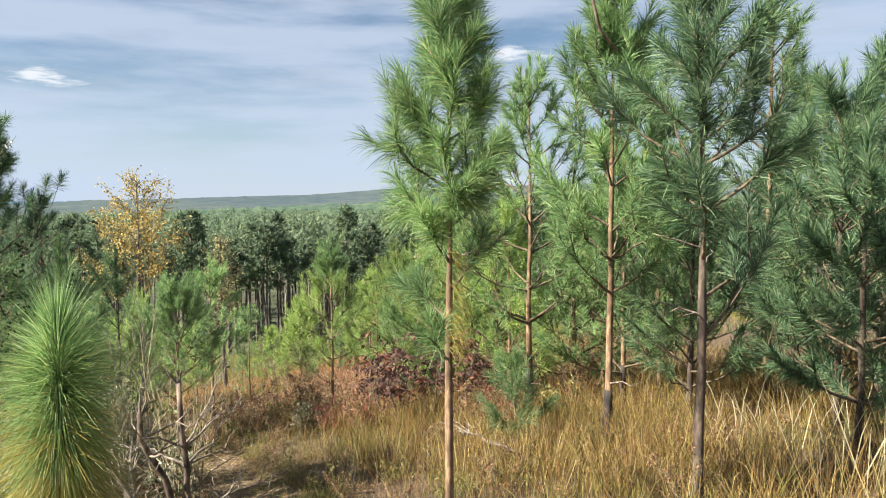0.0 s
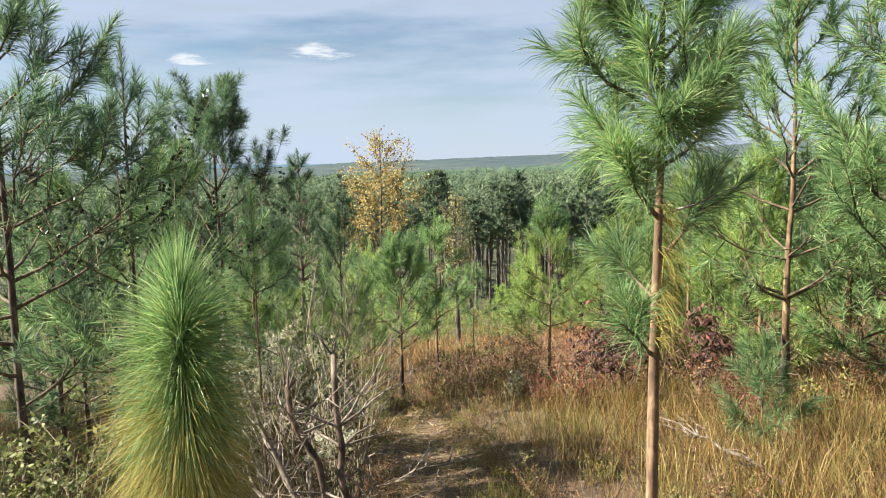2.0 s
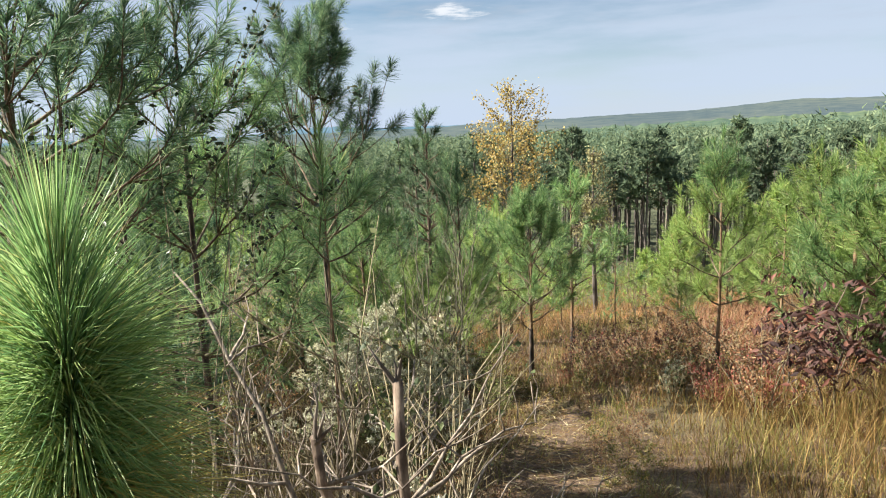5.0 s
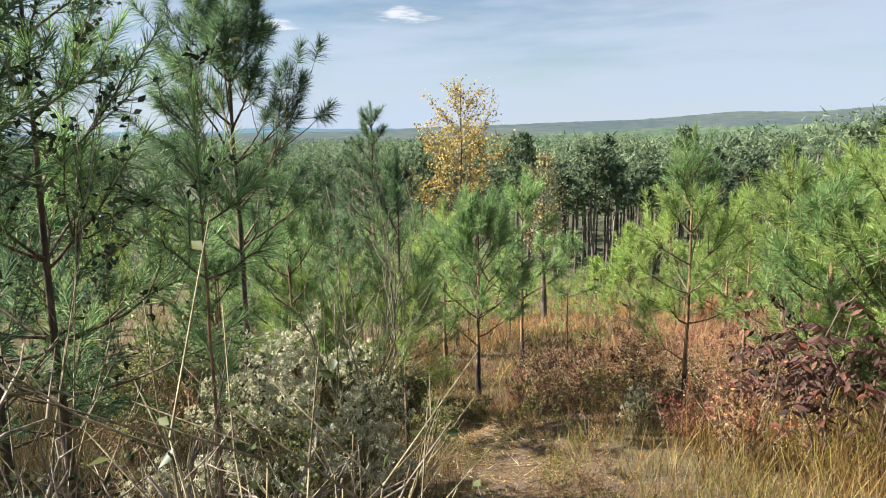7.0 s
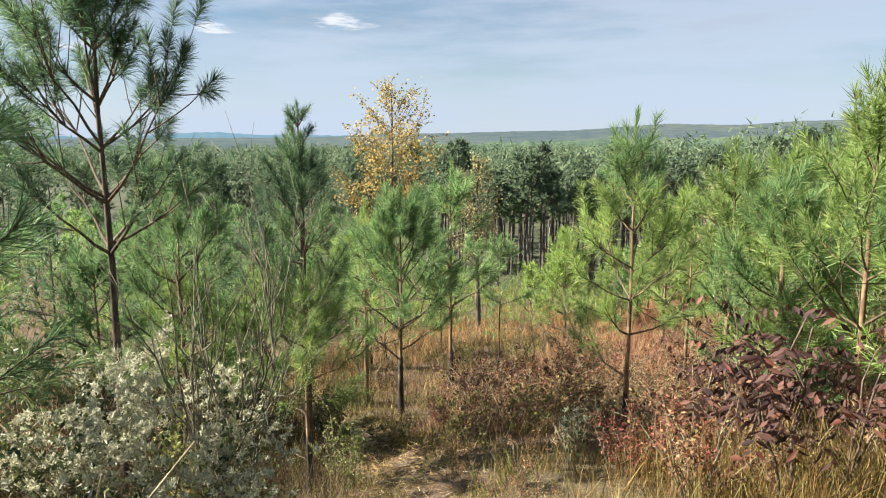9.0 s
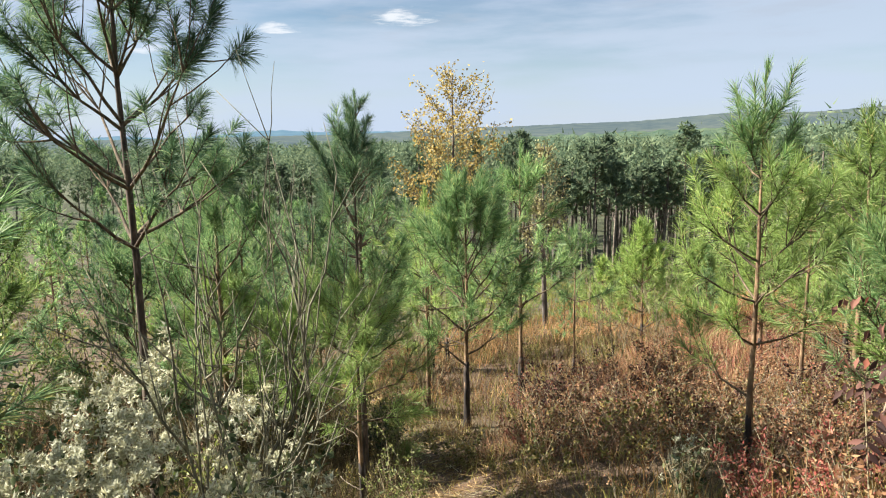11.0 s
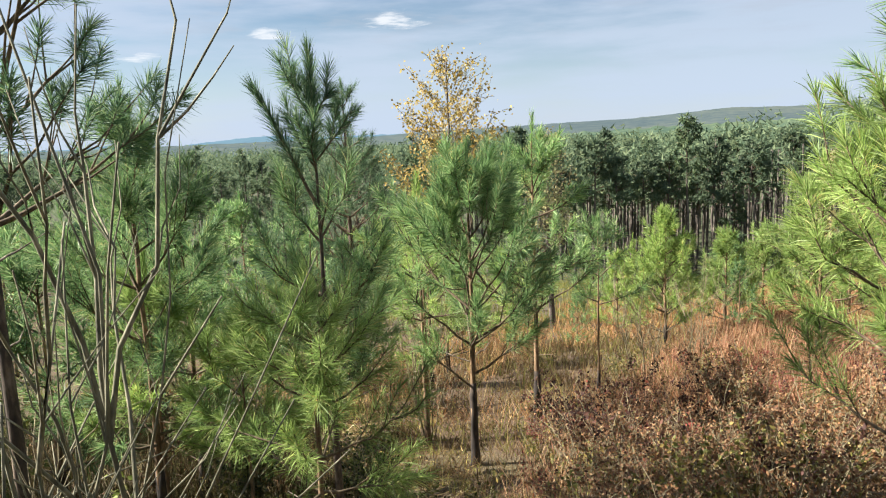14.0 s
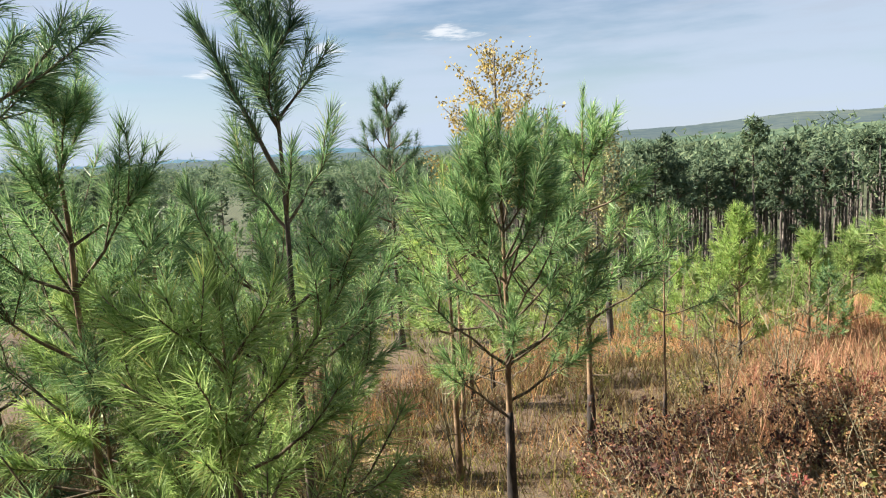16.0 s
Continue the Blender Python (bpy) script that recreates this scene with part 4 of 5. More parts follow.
def pine_wood():
    rng = np.random.default_rng(303)
    shapes = [tall_pine(400 + i, 12.6 + 0.7 * i) for i in range(5)]
    bushy = [tall_pine(410 + i, 12.2 + 0.9 * i, 0.22) for i in range(3)]
    shapes += bushy
    spots = []
    while len(spots) < 290:
        az, r = radians(rng.uniform(-34, 80)), 0
        d = math.degrees(az)
        edge = 78 + 6 * math.sin(d * 0.11 + 1) + (36 if d > 24 else 0) + (max(0, d - 30) * 0.9)
        r = edge + 62 * rng.random() ** 1.5
        spots.append((-math.sin(az) * r, math.cos(az) * r))
    for i, (x, y) in enumerate(spots):
        m = pose(x, y, on_ground(x, y) - 0.2, 0, 0, rng.uniform(0, 360)) @ Matrix.Diagonal((1, 1, rng.uniform(0.76, 1.14), 1))
        if i < len(shapes):
            shapes[i].matrix_basis = m
        else:
            copy_thing(bushy[i % 3] if math.atan2(-x, y) > radians(24) else shapes[i % 5], m)
    # the wood behind: trunks and crowns too far in to be picked apart
    tb, g = Tubes(), Soup()
    n = 1500
    az = np.radians(rng.uniform(-40, 86, n))
    r = 92 + 34 * np.clip(np.degrees(az) - 22, 0, 1) + np.maximum(0, np.degrees(az) - 30) * 0.9 + 90 * rng.random(n) ** 1.3
    x, y = -np.sin(az) * r, np.cos(az) * r
    z0 = height(x, y)
    for i in np.nonzero(az < math.radians(25))[0]:
        tb.add(np.array([[x[i], y[i], z0[i] - 0.2], [x[i] + 0.1, y[i], z0[i] + 7], [x[i], y[i] + 0.1, z0[i] + 12]]), (0.17, 0.12, 0.05), 4)
    tagged(new("tree_trunks", tb.mesh("tree_trunks", M_FAR_TRUNK)), "bare trunks deep inside the tall pine wood", "woodland", kind="stuff")

    def tops(x, y, top, k, wide, big):
        m = len(x)
        cx = np.repeat(np.stack([x, y, top], -1), k, 0)
        off = rng.normal(0, 1, (m * k, 3)) * np.array([wide, wide, 0.8])
        off[:, 2] -= 0.5 * np.hypot(off[:, 0], off[:, 1]) + rng.random(m * k) ** 1.5 * 4.0
        g.add(blades(cx + off, rng.normal(0, 1, (m * k, 3)) + np.array([0, 0, 0.7]), rng.uniform(0.7, 1.3, m * k), big, 0.1, rng, True))
    tops(x, y, z0 + rng.uniform(10.5, 16, n), 60, 1.1, 0.25)
    n = 3400
    az = np.radians(rng.uniform(-42, 88, n))
    r = 190 + 620 * rng.random(n) ** 1.3
    x, y = -np.sin(az) * r, np.cos(az) * r
    tops(x, y, height(x, y) + rng.uniform(12.5, 16.5, n) + (r - 190) * 0.004, 28, 1.9, 0.9)
    tagged(new("treetops", g.mesh("treetops", M_FAR_NEEDLE)), "dark green tops of the pine wood filling the valley", "woodland", kind="stuff")
    # one pale dead trunk at the wood's edge
    t = thing("dead_tree", -16.0, 69.0, on_ground(-16, 69) - 0.1, "pale bare dead trunk before the pine wood", "tree")
    tb = Tubes()
    tb.add(np.stack([np.linspace(0, 0.2, 7), np.zeros(7), np.linspace(0, 6.5, 7)], -1), np.linspace(0.13, 0.05, 7), 7, rng)
    part("trunk", tb.mesh("trunk", M_GREY), t)


pine_wood()


# ---- shrubs ----
def make_shrub(name, label, seed, mat, tall=0.6, spread=0.35, stems=9, leaves=420, leaf=0.035, group="shrubs", aspect=0.55, category="shrub", bare=0.25):
    rng = np.random.default_rng(seed)
    root = thing(name, 0, 0, 0, label, category, group)
    wood, spots, ways = Tubes(), [], []
    for i in range(stems):
        a = rng.random() * 6.28
        p0 = np.array([math.cos(a), math.sin(a), 0]) * spread * 0.3 * rng.random() + np.array([0, 0, -0.04])
        ln = tall * rng.uniform(0.65, 1.1)
        pts = curve_pts(p0, (math.cos(a) * spread / tall, math.sin(a) * spread / tall, 1), ln, 0, rng, 6, 0.06)
        wood.add(pts[[0, 2, 5]], (0.006, 0.0045, 0.002), 3)
        for q in range(4):
            b = int(rng.integers(2, 6))
            tw = curve_pts(pts[b], np.array([rng.normal(0, 0.7), rng.normal(0, 0.7), 0.8]), ln * 0.3, 0, rng, 4, 0.08)
            wood.add(tw[[0, 3]], (0.0035, 0.0015), 3)
            k = max(2, leaves // (stems * 4))
            u = rng.random(k) * 3
            i0 = np.minimum(u.astype(int), 2)
            spots.append(tw[i0] + (tw[i0 + 1] - tw[i0]) * (u - i0)[:, None] + rng.normal(0, 0.02, (k, 3)))
            ways.append(rng.normal(0, 1, (k, 3)) + np.array([0, 0, 0.1]))
    part("stemwork", wood.mesh("stemwork", M_TWIG), root, kind="stuff")
    sp, wy = np.concatenate(spots), np.concatenate(ways)
    g = Soup()
    g.add(leaf_set(sp, wy, leaf * rng.uniform(0.6, 1.2, len(sp)), leaf * aspect, rng))
    part("foliage", g.mesh("foliage", mat), root, kind="stuff")
    return root


def stand(ob, x, y, turn=0.0, s=1.0, first=False):
    m = pose(x, y, on_ground(x, y) - 0.02, 0, 0, turn) @ Matrix.Diagonal((s, s, s, 1))
    if first:
        ob.matrix_basis = m
        return ob
    return copy_thing(ob, m)


def shrubbery():
    rng = np.random.default_rng(505)
    russet = [make_shrub("russet_shrub", "knee-high shrub with dry russet-brown leaves", 510 + i, M_RUSSET, 0.55 + 0.1 * i, 0.34, leaves=560, leaf=0.033) for i in range(3)]
    olive = [make_shrub("olive_shrub", "low shrub with olive and tan leaves", 520 + i, M_OLIVE, 0.4 + 0.1 * i, 0.3, leaves=380, leaf=0.045) for i in range(2)]
    red = [make_shrub("red_shrub", "low shrub with bright red autumn leaves", 530 + i, M_RED, 0.45 + 0.1 * i, 0.3, leaves=620, leaf=0.032) for i in range(2)]
    wine = make_shrub("wine_shrub", "shrub with dark wine-red leaves", 540, M_WINE, 0.7, 0.35, leaves=420, leaf=0.05)
    for i, (ob, x, y) in enumerate(((russet[0], -3.2, 13.6), (russet[1], -2.9, 14.9), (russet[2], -3.8, 12.6), (olive[0], -4.7, 12.1), (olive[1], -5.9, 12.6),
                                    (red[0], -1.8, 10.75), (red[1], -1.35, 10.95), (wine, -4.6, 14.5))):
        stand(ob, x, y, first=True)
    for x, y in ((-1.55, 10.5), (-1.75, 10.35), (-1.3, 10.4), (-1.2, 11.3), (-2.5, 15.4), (-2.1, 15.9), (-1.1, 9.9), (-0.6, 12.0), (0.7, 8.9), (1.5, 9.3), (-0.5, 13.5), (-4.9, 14.6), (-0.9, 17.9), (-1.9, 19.5), (-2.8, 17.5)):
        stand(red[int(rng.integers(2))], x, y, rng.uniform(0, 360), rng.uniform(0.75, 1.1))
    for x, y in ((-4.3, 14.2), (-4.8, 15.0), (-0.6, 13.0), (-0.9, 13.3), (-4.2, 14.9), (-0.2, 12.8)):
        stand(wine, x, y, rng.uniform(0, 360), rng.uniform(0.8, 1.1))
    for i in range(70):
        a = int(rng.integers(2, 9))
        s = rng.random()
        side = (0.32 + 0.5 * rng.random()) * (1 if rng.random() < 0.6 else -1)
        x, y = (TRAIL[a][c] + (TRAIL[a + 1][c] - TRAIL[a][c]) * s for c in (0, 1))
        if math.hypot(x + side, y) > 3.2:
            stand((russet + olive)[int(rng.integers(5))], x + side, y, rng.uniform(0, 360), rng.uniform(0.3, 0.6))
    for i in range(30):
        stand((red + [wine, wine, wine, wine])[int(rng.integers(6))], rng.uniform(-4.2, 0.4), rng.uniform(12, 18.5), rng.uniform(0, 360), rng.uniform(0.6, 1.0))
    for i in range(42):
        stand((russet * 2 + olive)[int(rng.integers(8))], rng.uniform(-3.7, -0.6), rng.uniform(11.0, 13.8), rng.uniform(0, 360), rng.uniform(0.7, 1.15))
    for i in range(70):
        x, y = rng.uniform(-0.6, 4.0), rng.uniform(4.2, 9.5)
        if math.hypot(x - 0.02, y - 4.1) > 0.4 and trail_gap(x, y) > 0.7:
            stand((russet + olive)[int(rng.integers(5))], x, y, rng.uniform(0, 360), rng.uniform(0.35, 0.7))
    n = 0
    while n < 190:
        x, y = (rng.uniform(-11, 3), rng.uniform(5, 26)) if n < 165 else ((rng.uniform(-5, 0.6), rng.uniform(8.6, 17)) if n < 285 else (rng.uniform(-7, 3), rng.uniform(16, 28)))
        gap = float(trail_gap(x, y))
        right = x > -2.6 - (y - 8.3) * 0.55
        if gap < 0.42 or (right and y < 8.5 and x > -0.4):
            continue
        if not right and rng.random() < 0.25:
            continue
        if right and y < 9 and rng.random() < 0.5:
            continue
        kind = rng.random()
        ob = russet[int(rng.integers(3))] if kind < (0.72 if right else 0.6) else olive[int(rng.integers(2))]
        stand(ob, x, y, rng.uniform(0, 360), rng.uniform(0.6, 1.2) * (0.7 if gap < 1.0 else 1))
        n += 1


shrubbery()


def groundsel(x, y, seed, tall, spread, puffs):
    """A groundsel bush in seed: grey-green leaves below, white fluffy heads above."""
    rng = np.random.default_rng(seed)
    ob = make_shrub("groundsel_bush", "groundsel bush covered in white fluffy seed heads", seed, M_SHRUBLEAF, tall, spread, 22, 60 + puffs * 3, 0.045, "groundsel bushes")
    stand(ob, x, y, first=True)
    g = Soup()
    heads = max(2, puffs // 8)                     # each branch ends in a loose spray of heads
    a, rr = rng.random(heads) * 6.28, spread * rng.random(heads) ** 0.5
    h = tall * (1.1 - 0.5 * (rr / spread) ** 2) * rng.uniform(0.6, 1.02, heads)
    c = np.repeat(np.stack([np.cos(a) * rr, np.sin(a) * rr, h], -1), 8, 0)
    puffs = len(c)
    c = c + rng.normal(0, 1, (puffs, 3)) * np.array([0.06, 0.06, 0.05])
    k = 30
    cc = np.repeat(c, k, 0) + rng.normal(0, 0.011, (puffs * k, 3))
    g.add(blades(cc, rng.normal(0, 1, (puffs * k, 3)) + np.array([0, 0, 0.8]), rng.uniform(0.016, 0.034, puffs * k), 0.012, 0.0, rng, True))
    part("seed_fluff", g.mesh("seed_fluff", M_FLUFF), ob, "white fluffy seed heads", "stuff")


groundsel(-4.05, 7.65, 551, 1.5, 0.78, 800)
groundsel(-4.7, 7.15, 552, 1.0, 0.5, 60)
groundsel(-1.85, 4.85, 553, 1.3, 0.14, 18)
groundsel(-2.2, 10.6, 554, 0.5, 0.13, 20)


def wand_shrub(x, y, seed, tall, spread, stems, mat, label, name="bare_shrub", group="bare shrubs", thick=0.011, order=3):
    """A leafless shrub: crooked stems that fork into thin upright twigs."""
    rng = np.random.default_rng(seed)
    root = thing(name, x, y, on_ground(x, y) - 0.03, label, "shrub", group)
    for i in range(stems):
        w = Tubes()
        a = rng.random() * 6.28
        lean = spread / tall * rng.uniform(0.3, 1.1)
        pts = curve_pts(np.array([math.cos(a) * 0.05, math.sin(a) * 0.05, 0]), (math.cos(a) * lean, math.sin(a) * lean, 1), tall * rng.uniform(0.6, 1.0), 0.1, rng, 8, 0.035)
        r0 = thick * rng.uniform(0.7, 1.2)
        w.add(pts, np.linspace(r0, 0.002, 8), 6)
        for q in range(7):
            b = int(rng.integers(2, 7))
            way = unit(pts[min(b + 1, 7)] - pts[b - 1]) + rng.normal(0, 0.38, 3)
            tw = curve_pts(pts[b], way, tall * rng.uniform(0.2, 0.42), 0.25, rng, 6, 0.05)
            w.add(tw, np.linspace(r0 * 0.5, 0.0015, 6), 5)
            for s in range(order):
                t2 = curve_pts(tw[int(rng.integers(1, 5))], way + rng.normal(0, 0.5, 3), tall * rng.uniform(0.07, 0.18), 0.2, rng, 4, 0.05)
                w.add(t2, np.linspace(r0 * 0.25, 0.001, 4), 4)
        part("stem", w.mesh("stem", mat), root)


wand_shrub(-3.75, 8.0, 561, 2.4, 0.5, 6, M_WAND, "leafless shrub with upswept olive-green stems", thick=0.012)
wand_shrub(-4.9, 8.6, 562, 1.6, 0.3, 6, M_TWIG, "leafless shrub with thin grey twigs", thick=0.006)
wand_shrub(-2.55, 4.7, 563, 1.35, 0.5, 3, M_GREY, "dead bleached shrub with crooked bare twigs")
wand_shrub(-3.0, 5.3, 564, 1.3, 0.7, 4, M_GREY, "dead bleached shrub with crooked bare twigs")
wand_shrub(-2.1, 5.0, 565, 1.4, 0.5, 3, M_TWIG, "leafless shrub with thin grey twigs", order=2)
for i, (x, y) in enumerate(((-7.5, 14.0), (-8.6, 12.4), (-6.3, 14.6), (-9.5, 15.0), (-4.2, 17.2), (-3.6, 18.2))):
    wand_shrub(x, y, 570 + i, 1.6, 0.5, 5, M_TWIG, "leafless shrub with thin grey twigs")


def stub(x, y, tall, seed, lean):
    """A dark broken stem with pale split wood on top and dry side twigs."""
    rng = np.random.default_rng(seed)
    root = thing("broken_stem", x, y, on_ground(x, y) - 0.05, "dark broken sapling stem with dry side twigs", "dead stem", "broken stems")
    pts = curve_pts(np.zeros(3), (lean[0], lean[1], 1), tall, 0, rng, 9, 0.03)
    tb = Tubes()
    tb.add(pts, np.linspace(0.026, 0.016, 9), 8, rng)
    part("stem", tb.mesh("stem", M_STUB), root)
    for i in range(3):
        w = Tubes()
        w.add(curve_pts(pts[-1] - np.array([0, 0, 0.02]), (rng.normal(0, 0.4), rng.normal(0, 0.4), 1), rng.uniform(0.08, 0.2), 0, rng, 4, 0.05), np.linspace(0.011, 0.002, 4), 4)
        part("splinter", w.mesh("splinter", M_GREY), root, "pale split wood")
    for i in range(9):
        w = Tubes()
        a = rng.random() * 6.28
        tw = curve_pts(pts[int(rng.integers(2, 8))], (math.cos(a), math.sin(a), rng.uniform(-0.1, 0.7)), rng.uniform(0.3, 0.7), 0.1, rng, 6, 0.06)
        w.add(tw, np.linspace(0.009, 0.002, 6), 5)
        for q in range(2):
            w.add(curve_pts(tw[int(rng.integers(2, 5))], rng.normal(0, 1, 3) + np.array([0, 0, 0.4]), 0.22, 0, rng, 4, 0.05), np.linspace(0.004, 0.001, 4), 4)
        part("twig", w.mesh("twig", M_GREY), root, "pale dry twig")


stub(-1.6, 4.46, 1.28, 581, (-0.12, 0.03))
stub(-1.64, 4.4, 1.22, 582, (-0.2, -0.05))


def fallen_branch(x, y, seed, ln, turn, up=0.35, thick=0.018):
    rng = np.random.default_rng(seed)
    root = thing("fallen_branch", x, y, on_ground(x, y), "pale dead branch lying in the undergrowth", "branch", "fallen branches", turn)
    pts = curve_pts(np.zeros(3), (1, 0, up), ln, -0.12, rng, 9, 0.025)
    tb = Tubes()
    tb.add(pts, np.linspace(thick, 0.004, 9), 7, rng)
    part("stem", tb.mesh("stem", M_GREY), root)
    for i in range(8):
        w = Tubes()
        b = int(rng.integers(2, 8))
        tw = curve_pts(pts[b], (0.7, rng.normal(0, 0.8), rng.normal(0.4, 0.5)), ln * rng.uniform(0.18, 0.35), 0, rng, 6, 0.06)
        w.add(tw, np.linspace(thick * 0.45, 0.0015, 6), 5)
        w.add(curve_pts(tw[3], (0.6, rng.normal(0, 0.8), 0.5), ln * 0.12, 0, rng, 4, 0.05), np.linspace(thick * 0.25, 0.001, 4), 4)
        part("twig", w.mesh("twig", M_GREY), root)


for i, (x, y, ln, turn, up) in enumerate(((-1.75, 4.2, 1.3, 150, 0.75), (-2.3, 5.1, 1.6, 115, 1.0), (-2.75, 4.9, 1.5, 70, 0.9), (-3.0, 5.7, 1.4, 140, 0.8), (-2.5, 5.9, 1.3, 40, 0.3),
                                          (-0.35, 4.6, 0.9, 160, 0.25), (-3.3, 6.6, 1.3, 100, 0.6), (-2.0, 12.5, 1.2, 60, 0.2), (0.9, 6.4, 1.1, 165, 0.5), (-1.5, 3.6, 0.9, 200, 0.3), (-1.7, 4.4, 2.1, 171, 1.6), (-2.6, 4.3, 1.5, 120, 1.1))):
    fallen_branch(x, y, 600 + i, ln, turn, up)


def sumac(x, y, seed, tall):
    """A sumac: a few canes with long drooping rows of dark red leaflets."""
    rng = np.random.default_rng(seed)
    root = thing("sumac", x, y, on_ground(x, y) - 0.03, "sumac with drooping dark wine-red leaflets", "shrub", "sumacs")
    for i in range(3):
        a = rng.random() * 6.28
        pts = curve_pts(np.zeros(3), (math.cos(a) * 0.3, math.sin(a) * 0.3, 1), tall * rng.uniform(0.7, 1), 0, rng, 6, 0.03)
        w = Tubes()
        w.add(pts, np.linspace(0.012, 0.005, 6), 5)
        cane = part("cane", w.mesh("cane", M_STUB), root)
        g = Soup()
        for q in range(5):
            b = 3 + q % 3
            c = rng.random() * 6.28
            fr = curve_pts(pts[b], (math.cos(c), math.sin(c), 0.7), 0.5, -0.6, rng, 9, 0.02)
            at = np.repeat(fr[1:], 2, 0)
            side = unit(np.cross(fr[-1] - fr[0], np.array([0, 0, 1.0])))
            way = np.stack([side if m % 2 else -side for m in range(len(at))]) + np.array([0, 0, -0.75]) + rng.normal(0, 0.2, (len(at), 3))
            g.add(leaf_set(at, way, 0.105 * rng.uniform(0.8, 1.15, len(at)), 0.036, rng))
        part("foliage", g.mesh("foliage", M_WINE), cane)


for i, (x, y, h) in enumerate(((-1.0, 9.95, 1.15), (-0.6, 9.5, 1.3), (-0.2, 10.1, 1.45), (-0.7, 10.6, 1.35), (0.15, 9.5, 1.35))):
    sumac(x, y, 620 + i, h)

oval = make_shrub("oval_leaf_shrub", "tall thin shrub with small dark oval leaves", 633, M_GLOSSY, 3.5, 0.7, 8, 1100, 0.05, "leafy shrubs")
stand(oval, -4.1, 5.6, first=True)
leafy = make_shrub("leafy_shrub", "small shrub with pale lime-green oval leaves", 631, M_BRIGHTLEAF, 0.8, 0.3, 8, 130, 0.075, "leafy shrubs")
stand(leafy, -3.55, 4.0, first=True)
leafy2 = make_shrub("leafy_shrub", "upright shrub with dense small green leaves", 632, M_SAGE, 1.15, 0.3, 12, 900, 0.045, "leafy shrubs")
stand(leafy2, -3.0, 3.7, first=True)
for x, y, s in ((-5.9, 9.95, 0.85), (-5.5, 9.6, 0.7), (-6.3, 10.0, 0.9), (-5.2, 9.2, 0.8)):
    stand(leafy, x, y, 70 * x, s)
cedar = make_shrub("evergreen_shrub", "small dense dark green evergreen shrub", 634, M_GLOSSY, 0.95, 0.3, 16, 1500, 0.05, "leafy shrubs")
stand(cedar, -6.7, 11.85, first=True)
stand(cedar, -5.6, 12.1, 80, 0.7)
for x, y, s in ((-3.6, 3.6, 1.0), (-4.2, 4.6, 1.1), (-3.9, 9.6, 0.6), (-6.6, 11.6, 1.0), (-5.4, 11.9, 0.8), (-7.6, 9.0, 1.2), (-8.4, 10.6, 1.3)):
    stand(leafy2, x, y, 50 * y, s)


# ---- grasses ----
def grass(name, label, mat, n, box, keep, ln, width, seed, droop=(0.1, 0.6), clump=0.09, per=14, simple=False, flat=False):
    """Blades in tufts inside a box, thinned by keep(x, y)."""
    rng = np.random.default_rng(seed)
    x, y = rng.uniform(box[0], box[1], n), rng.uniform(box[2], box[3], n)
    ok = rng.random(n) < keep(x, y)
    x, y = x[ok], y[ok]
    size = rng.uniform(0.65, 1.2, len(x))
    bx, by = (np.repeat(v, per) + rng.normal(0, clump, len(x) * per) for v in (x, y))
    base = np.stack([bx, by, height(bx, by) - 0.02], -1)
    k = len(bx)
    way = np.stack([rng.normal(0, 0.28, k), rng.normal(0, 0.28, k), np.ones(k)], -1)
    if flat:
        way = np.stack([rng.normal(0, 1, k), rng.normal(0, 1, k) - 0.2, rng.uniform(-0.05, 0.35, k)], -1)
        base[:, 2] += rng.uniform(0.02, 0.05, k)
    dist = np.hypot(bx + 1, by - 3)
    g = Soup()
    g.add(blades(base, way, rng.uniform(ln[0], ln[1], k) * np.repeat(size, per), width * np.clip(dist / 7, 0.8, 5), rng.uniform(*droop, k), rng, simple))
    tagged(new(name, g.mesh(name, mat)), label, "grass", kind="stuff")


def ramp01(v, a, b):
    return np.clip((v - a) / (b - a), 0, 1)


def patchy(x, y, f, shift=0.0):
    return 0.5 + 0.5 * np.sin(f * x + shift + 1.3 * np.sin(0.7 * f * y)) * np.cos(f * 0.9 * y + 0.8 * shift + np.sin(f * x))


def off_trail(x, y, w=0.3):
    return ramp01(trail_gap(x, y), w * 0.6, w * 1.5)


def right_of(x, y):
    """1 to the right of the trail, 0 to its left."""
    mid = np.interp(y, [p[1] for p in TRAIL], [p[0] for p in TRAIL])
    return ramp01(x - mid, -0.1, 0.3)


grass("golden_grass", "tall golden-brown dry grass", M_GOLD, 7800, (-3, 7, 1.8, 11), lambda x, y: off_trail(x, y) * ramp01(trail_gap(x, y), 0.8, 2.3) * right_of(x, y) * (0.2 + 0.8 * patchy(x, y, 1.9)), (0.2, 0.9), 0.005, 701, clump=0.06)
grass("brown_grass", "dry brown grass and stalks", M_BROWN, 11000, (-10, 6, 2.2, 24), lambda x, y: off_trail(x, y) * (0.45 + 0.55 * patchy(x, y, 0.9, 2)), (0.15, 0.5), 0.006, 702, simple=True)
grass("trail_grass", "short green and straw grass beside the trail", M_GREENGRASS, 11000, (-10, 3, 2.0, 18), lambda x, y: (0.15 + 0.85 * ramp01(trail_gap(x, y), 0.1, 0.4)) * np.exp(-trail_gap(x, y) / 0.6) * (0.15 + 0.85 * patchy(x, y, 1.7, 1)), (0.06, 0.24), 0.005, 703)
grass("straw_litter", "flattened straw and fallen pine needles on the trail", M_BROWN, 6500, (-9, 1, 1.5, 16), lambda x, y: np.exp(-(trail_gap(x, y) / 0.6) ** 2), (0.1, 0.28), 0.006, 704, (0.1, 0.25), 0.12, simple=True, flat=True)
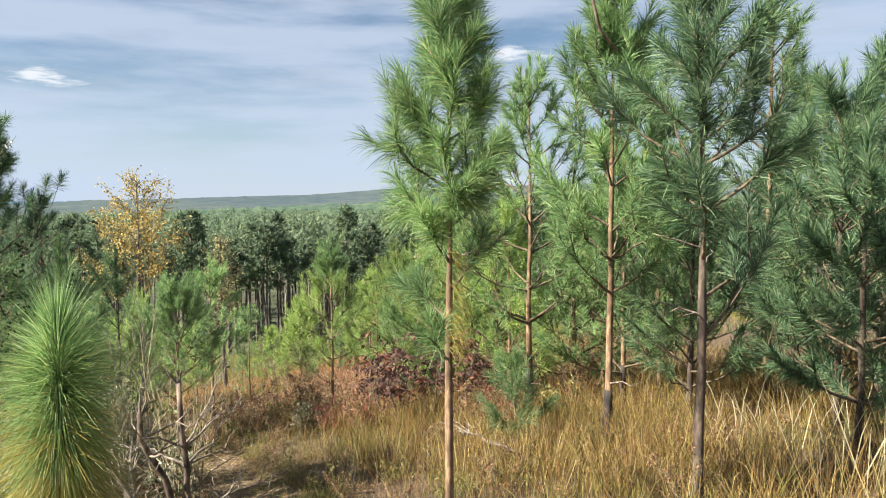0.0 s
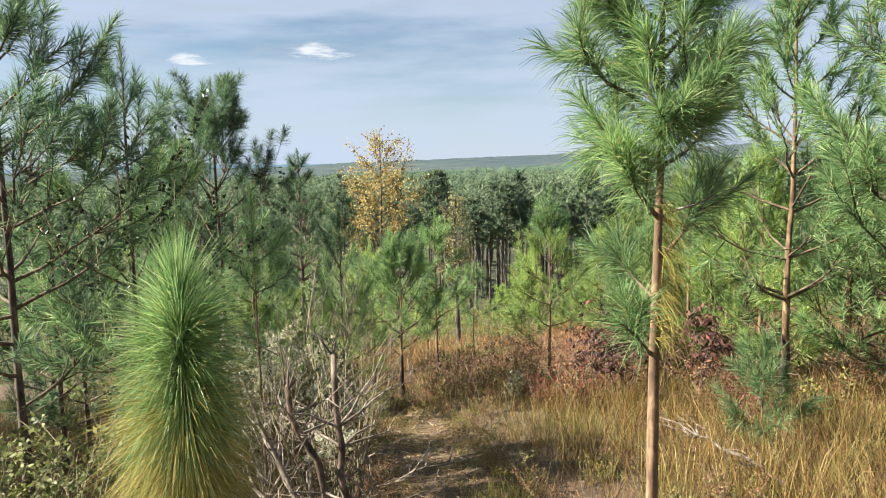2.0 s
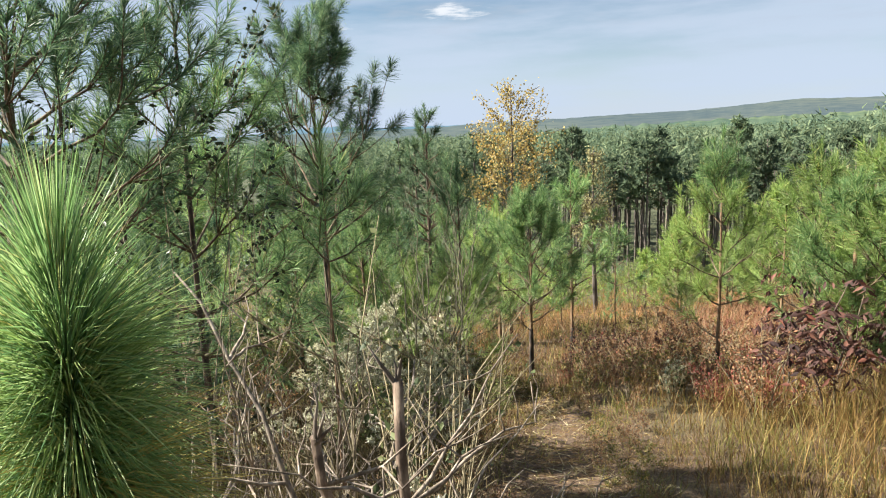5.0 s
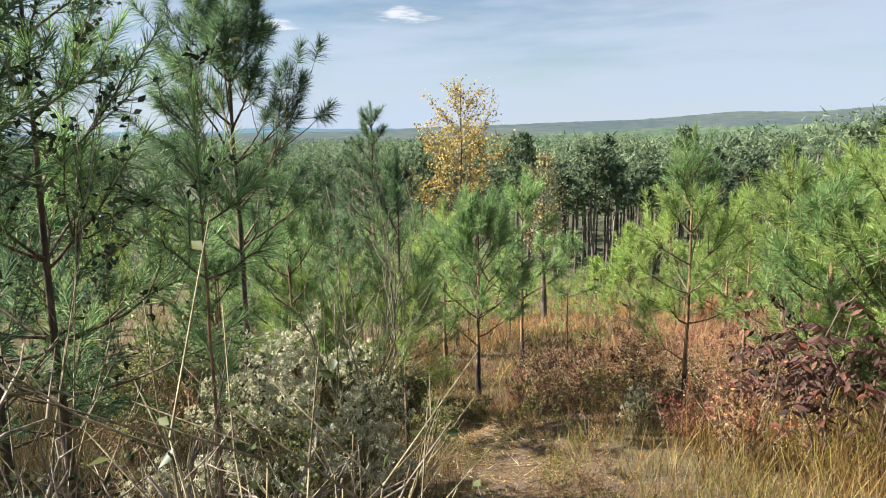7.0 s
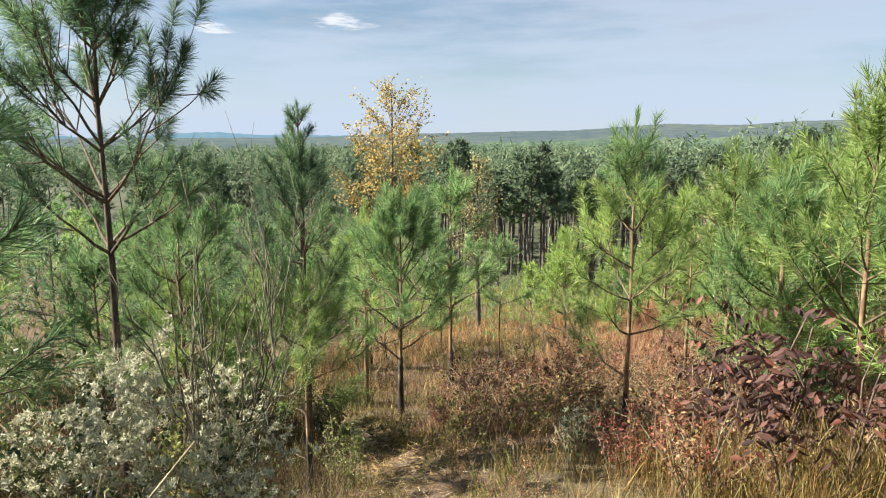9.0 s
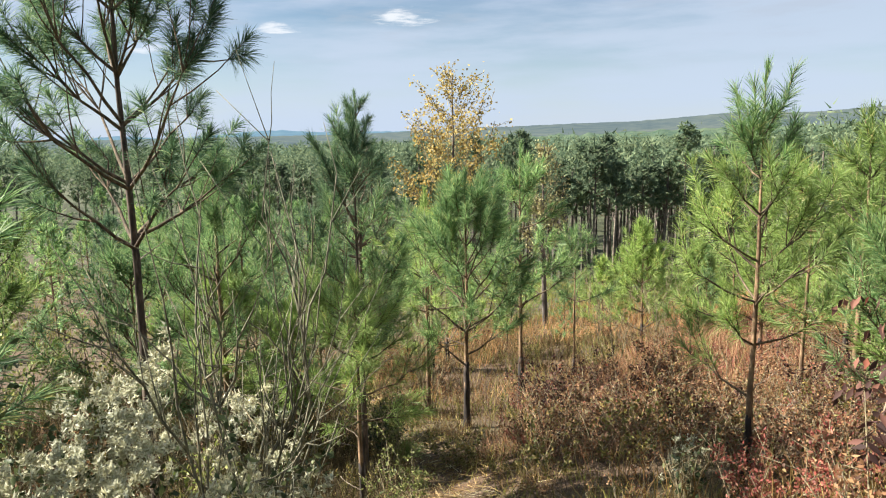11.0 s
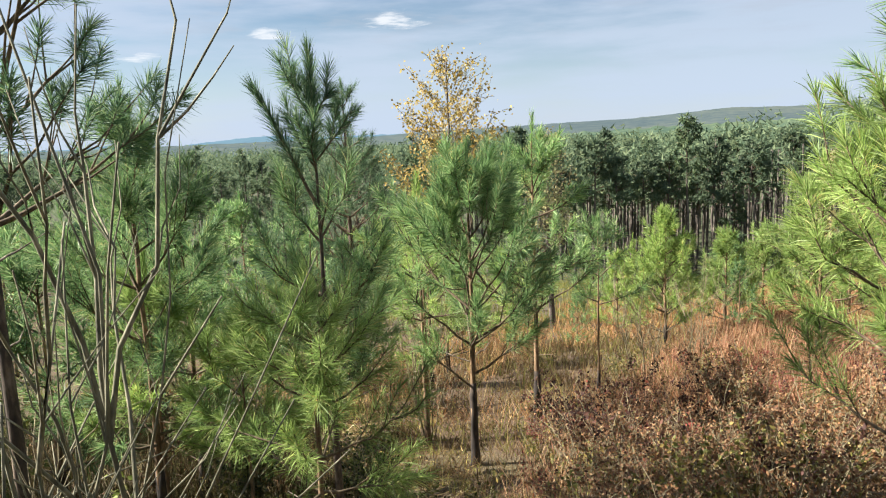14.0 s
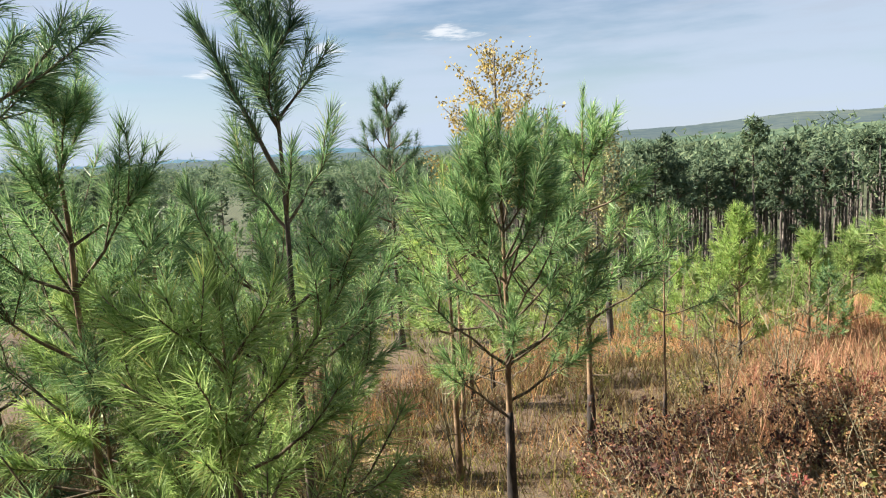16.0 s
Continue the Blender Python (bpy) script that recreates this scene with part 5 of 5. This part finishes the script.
grass("pale_straw", "pale straw lying along the trail", M_PALE, 1300, (-9, 1, 1.5, 16), lambda x, y: np.exp(-(trail_gap(x, y) / 0.45) ** 2) * (patchy(x, y, 2.3, 2) > 0.35), (0.1, 0.3), 0.006, 712, (0.1, 0.25), 0.14, simple=True, flat=True)
grass("yellow_tufts", "yellow-green grass tufts", M_GREENGRASS, 2000, (-2.8, 4, 3, 10.5), lambda x, y: off_trail(x, y) * right_of(x, y) * (patchy(x, y, 2.1, 4) > 0.55), (0.15, 0.45), 0.0045, 705)
grass("orange_grass", "orange-brown dry grass in the clearing", M_ORANGE, 5600, (-16, 12, 15.5, 45), lambda x, y: (patchy(x, y, 0.35, 1) > 0.35) * ramp01(x, -14, -6) * (1 - ramp01(x, 1, 3)), (0.4, 0.85), 0.006, 706, clump=0.16, simple=True)
grass("reddish_grass", "pinkish red dry grass in the clearing", M_PINK, 7000, (-4.5, 9, 11.5, 34), lambda x, y: (patchy(x, y, 0.7, 3) > 0.42) * off_trail(x, y, 0.8) * (1 - ramp01(x, 1.5, 3.5)), (0.35, 0.7), 0.006, 707, clump=0.16, simple=True)
grass("meadow_grass", "olive and straw grass on the slope", M_GREENGRASS, 9000, (-45, 25, 14, 90), lambda x, y: 0.7 + 0 * x, (0.4, 0.8), 0.007, 708, clump=0.22, simple=True)
grass("pale_plumes", "pale bluestem plumes above the grass", M_PALE, 36, (2.4, 4.0, 3.6, 6.4), lambda x, y: 0.9 + 0 * x, (0.8, 1.25), 0.008, 709, (0.05, 0.4), 0.12, 5)
# these two carry the shade below the trail in their dark colours
grass("left_grass", "grey-brown undergrowth stalks, colour darkened for shade", M_SHADED_STALK, 4200, (-11, -1.5, 2, 14), lambda x, y: off_trail(x, y, 0.6) * (1 - right_of(x, y)), (0.4, 0.9), 0.005, 710, (0.05, 0.5), simple=True)
grass("thicket_grass", "olive-green thicket undergrowth, colour darkened for shade", M_SHADED_THICKET, 3000, (-14, -3, 2, 20), lambda x, y: off_trail(x, y, 0.9) * (1 - right_of(x, y)), (0.25, 0.7), 0.007, 711, simple=True)
grass("hilltop_grass", "dry brown grass on the upper slope", M_BROWN, 3000, (-9, 7, -6, 2.4), lambda x, y: off_trail(x, y), (0.15, 0.45), 0.008, 713, simple=True)
grass("hillside_grass", "golden dry grass on the upper slope", M_GOLD, 1800, (-12, 9, -6, 9), lambda x, y: off_trail(x, y) * np.maximum(ramp01(x, 4, 6), np.maximum(1 - ramp01(y, 0, 2.5), 1 - ramp01(x, -11, -8))), (0.3, 0.7), 0.008, 714, simple=True)
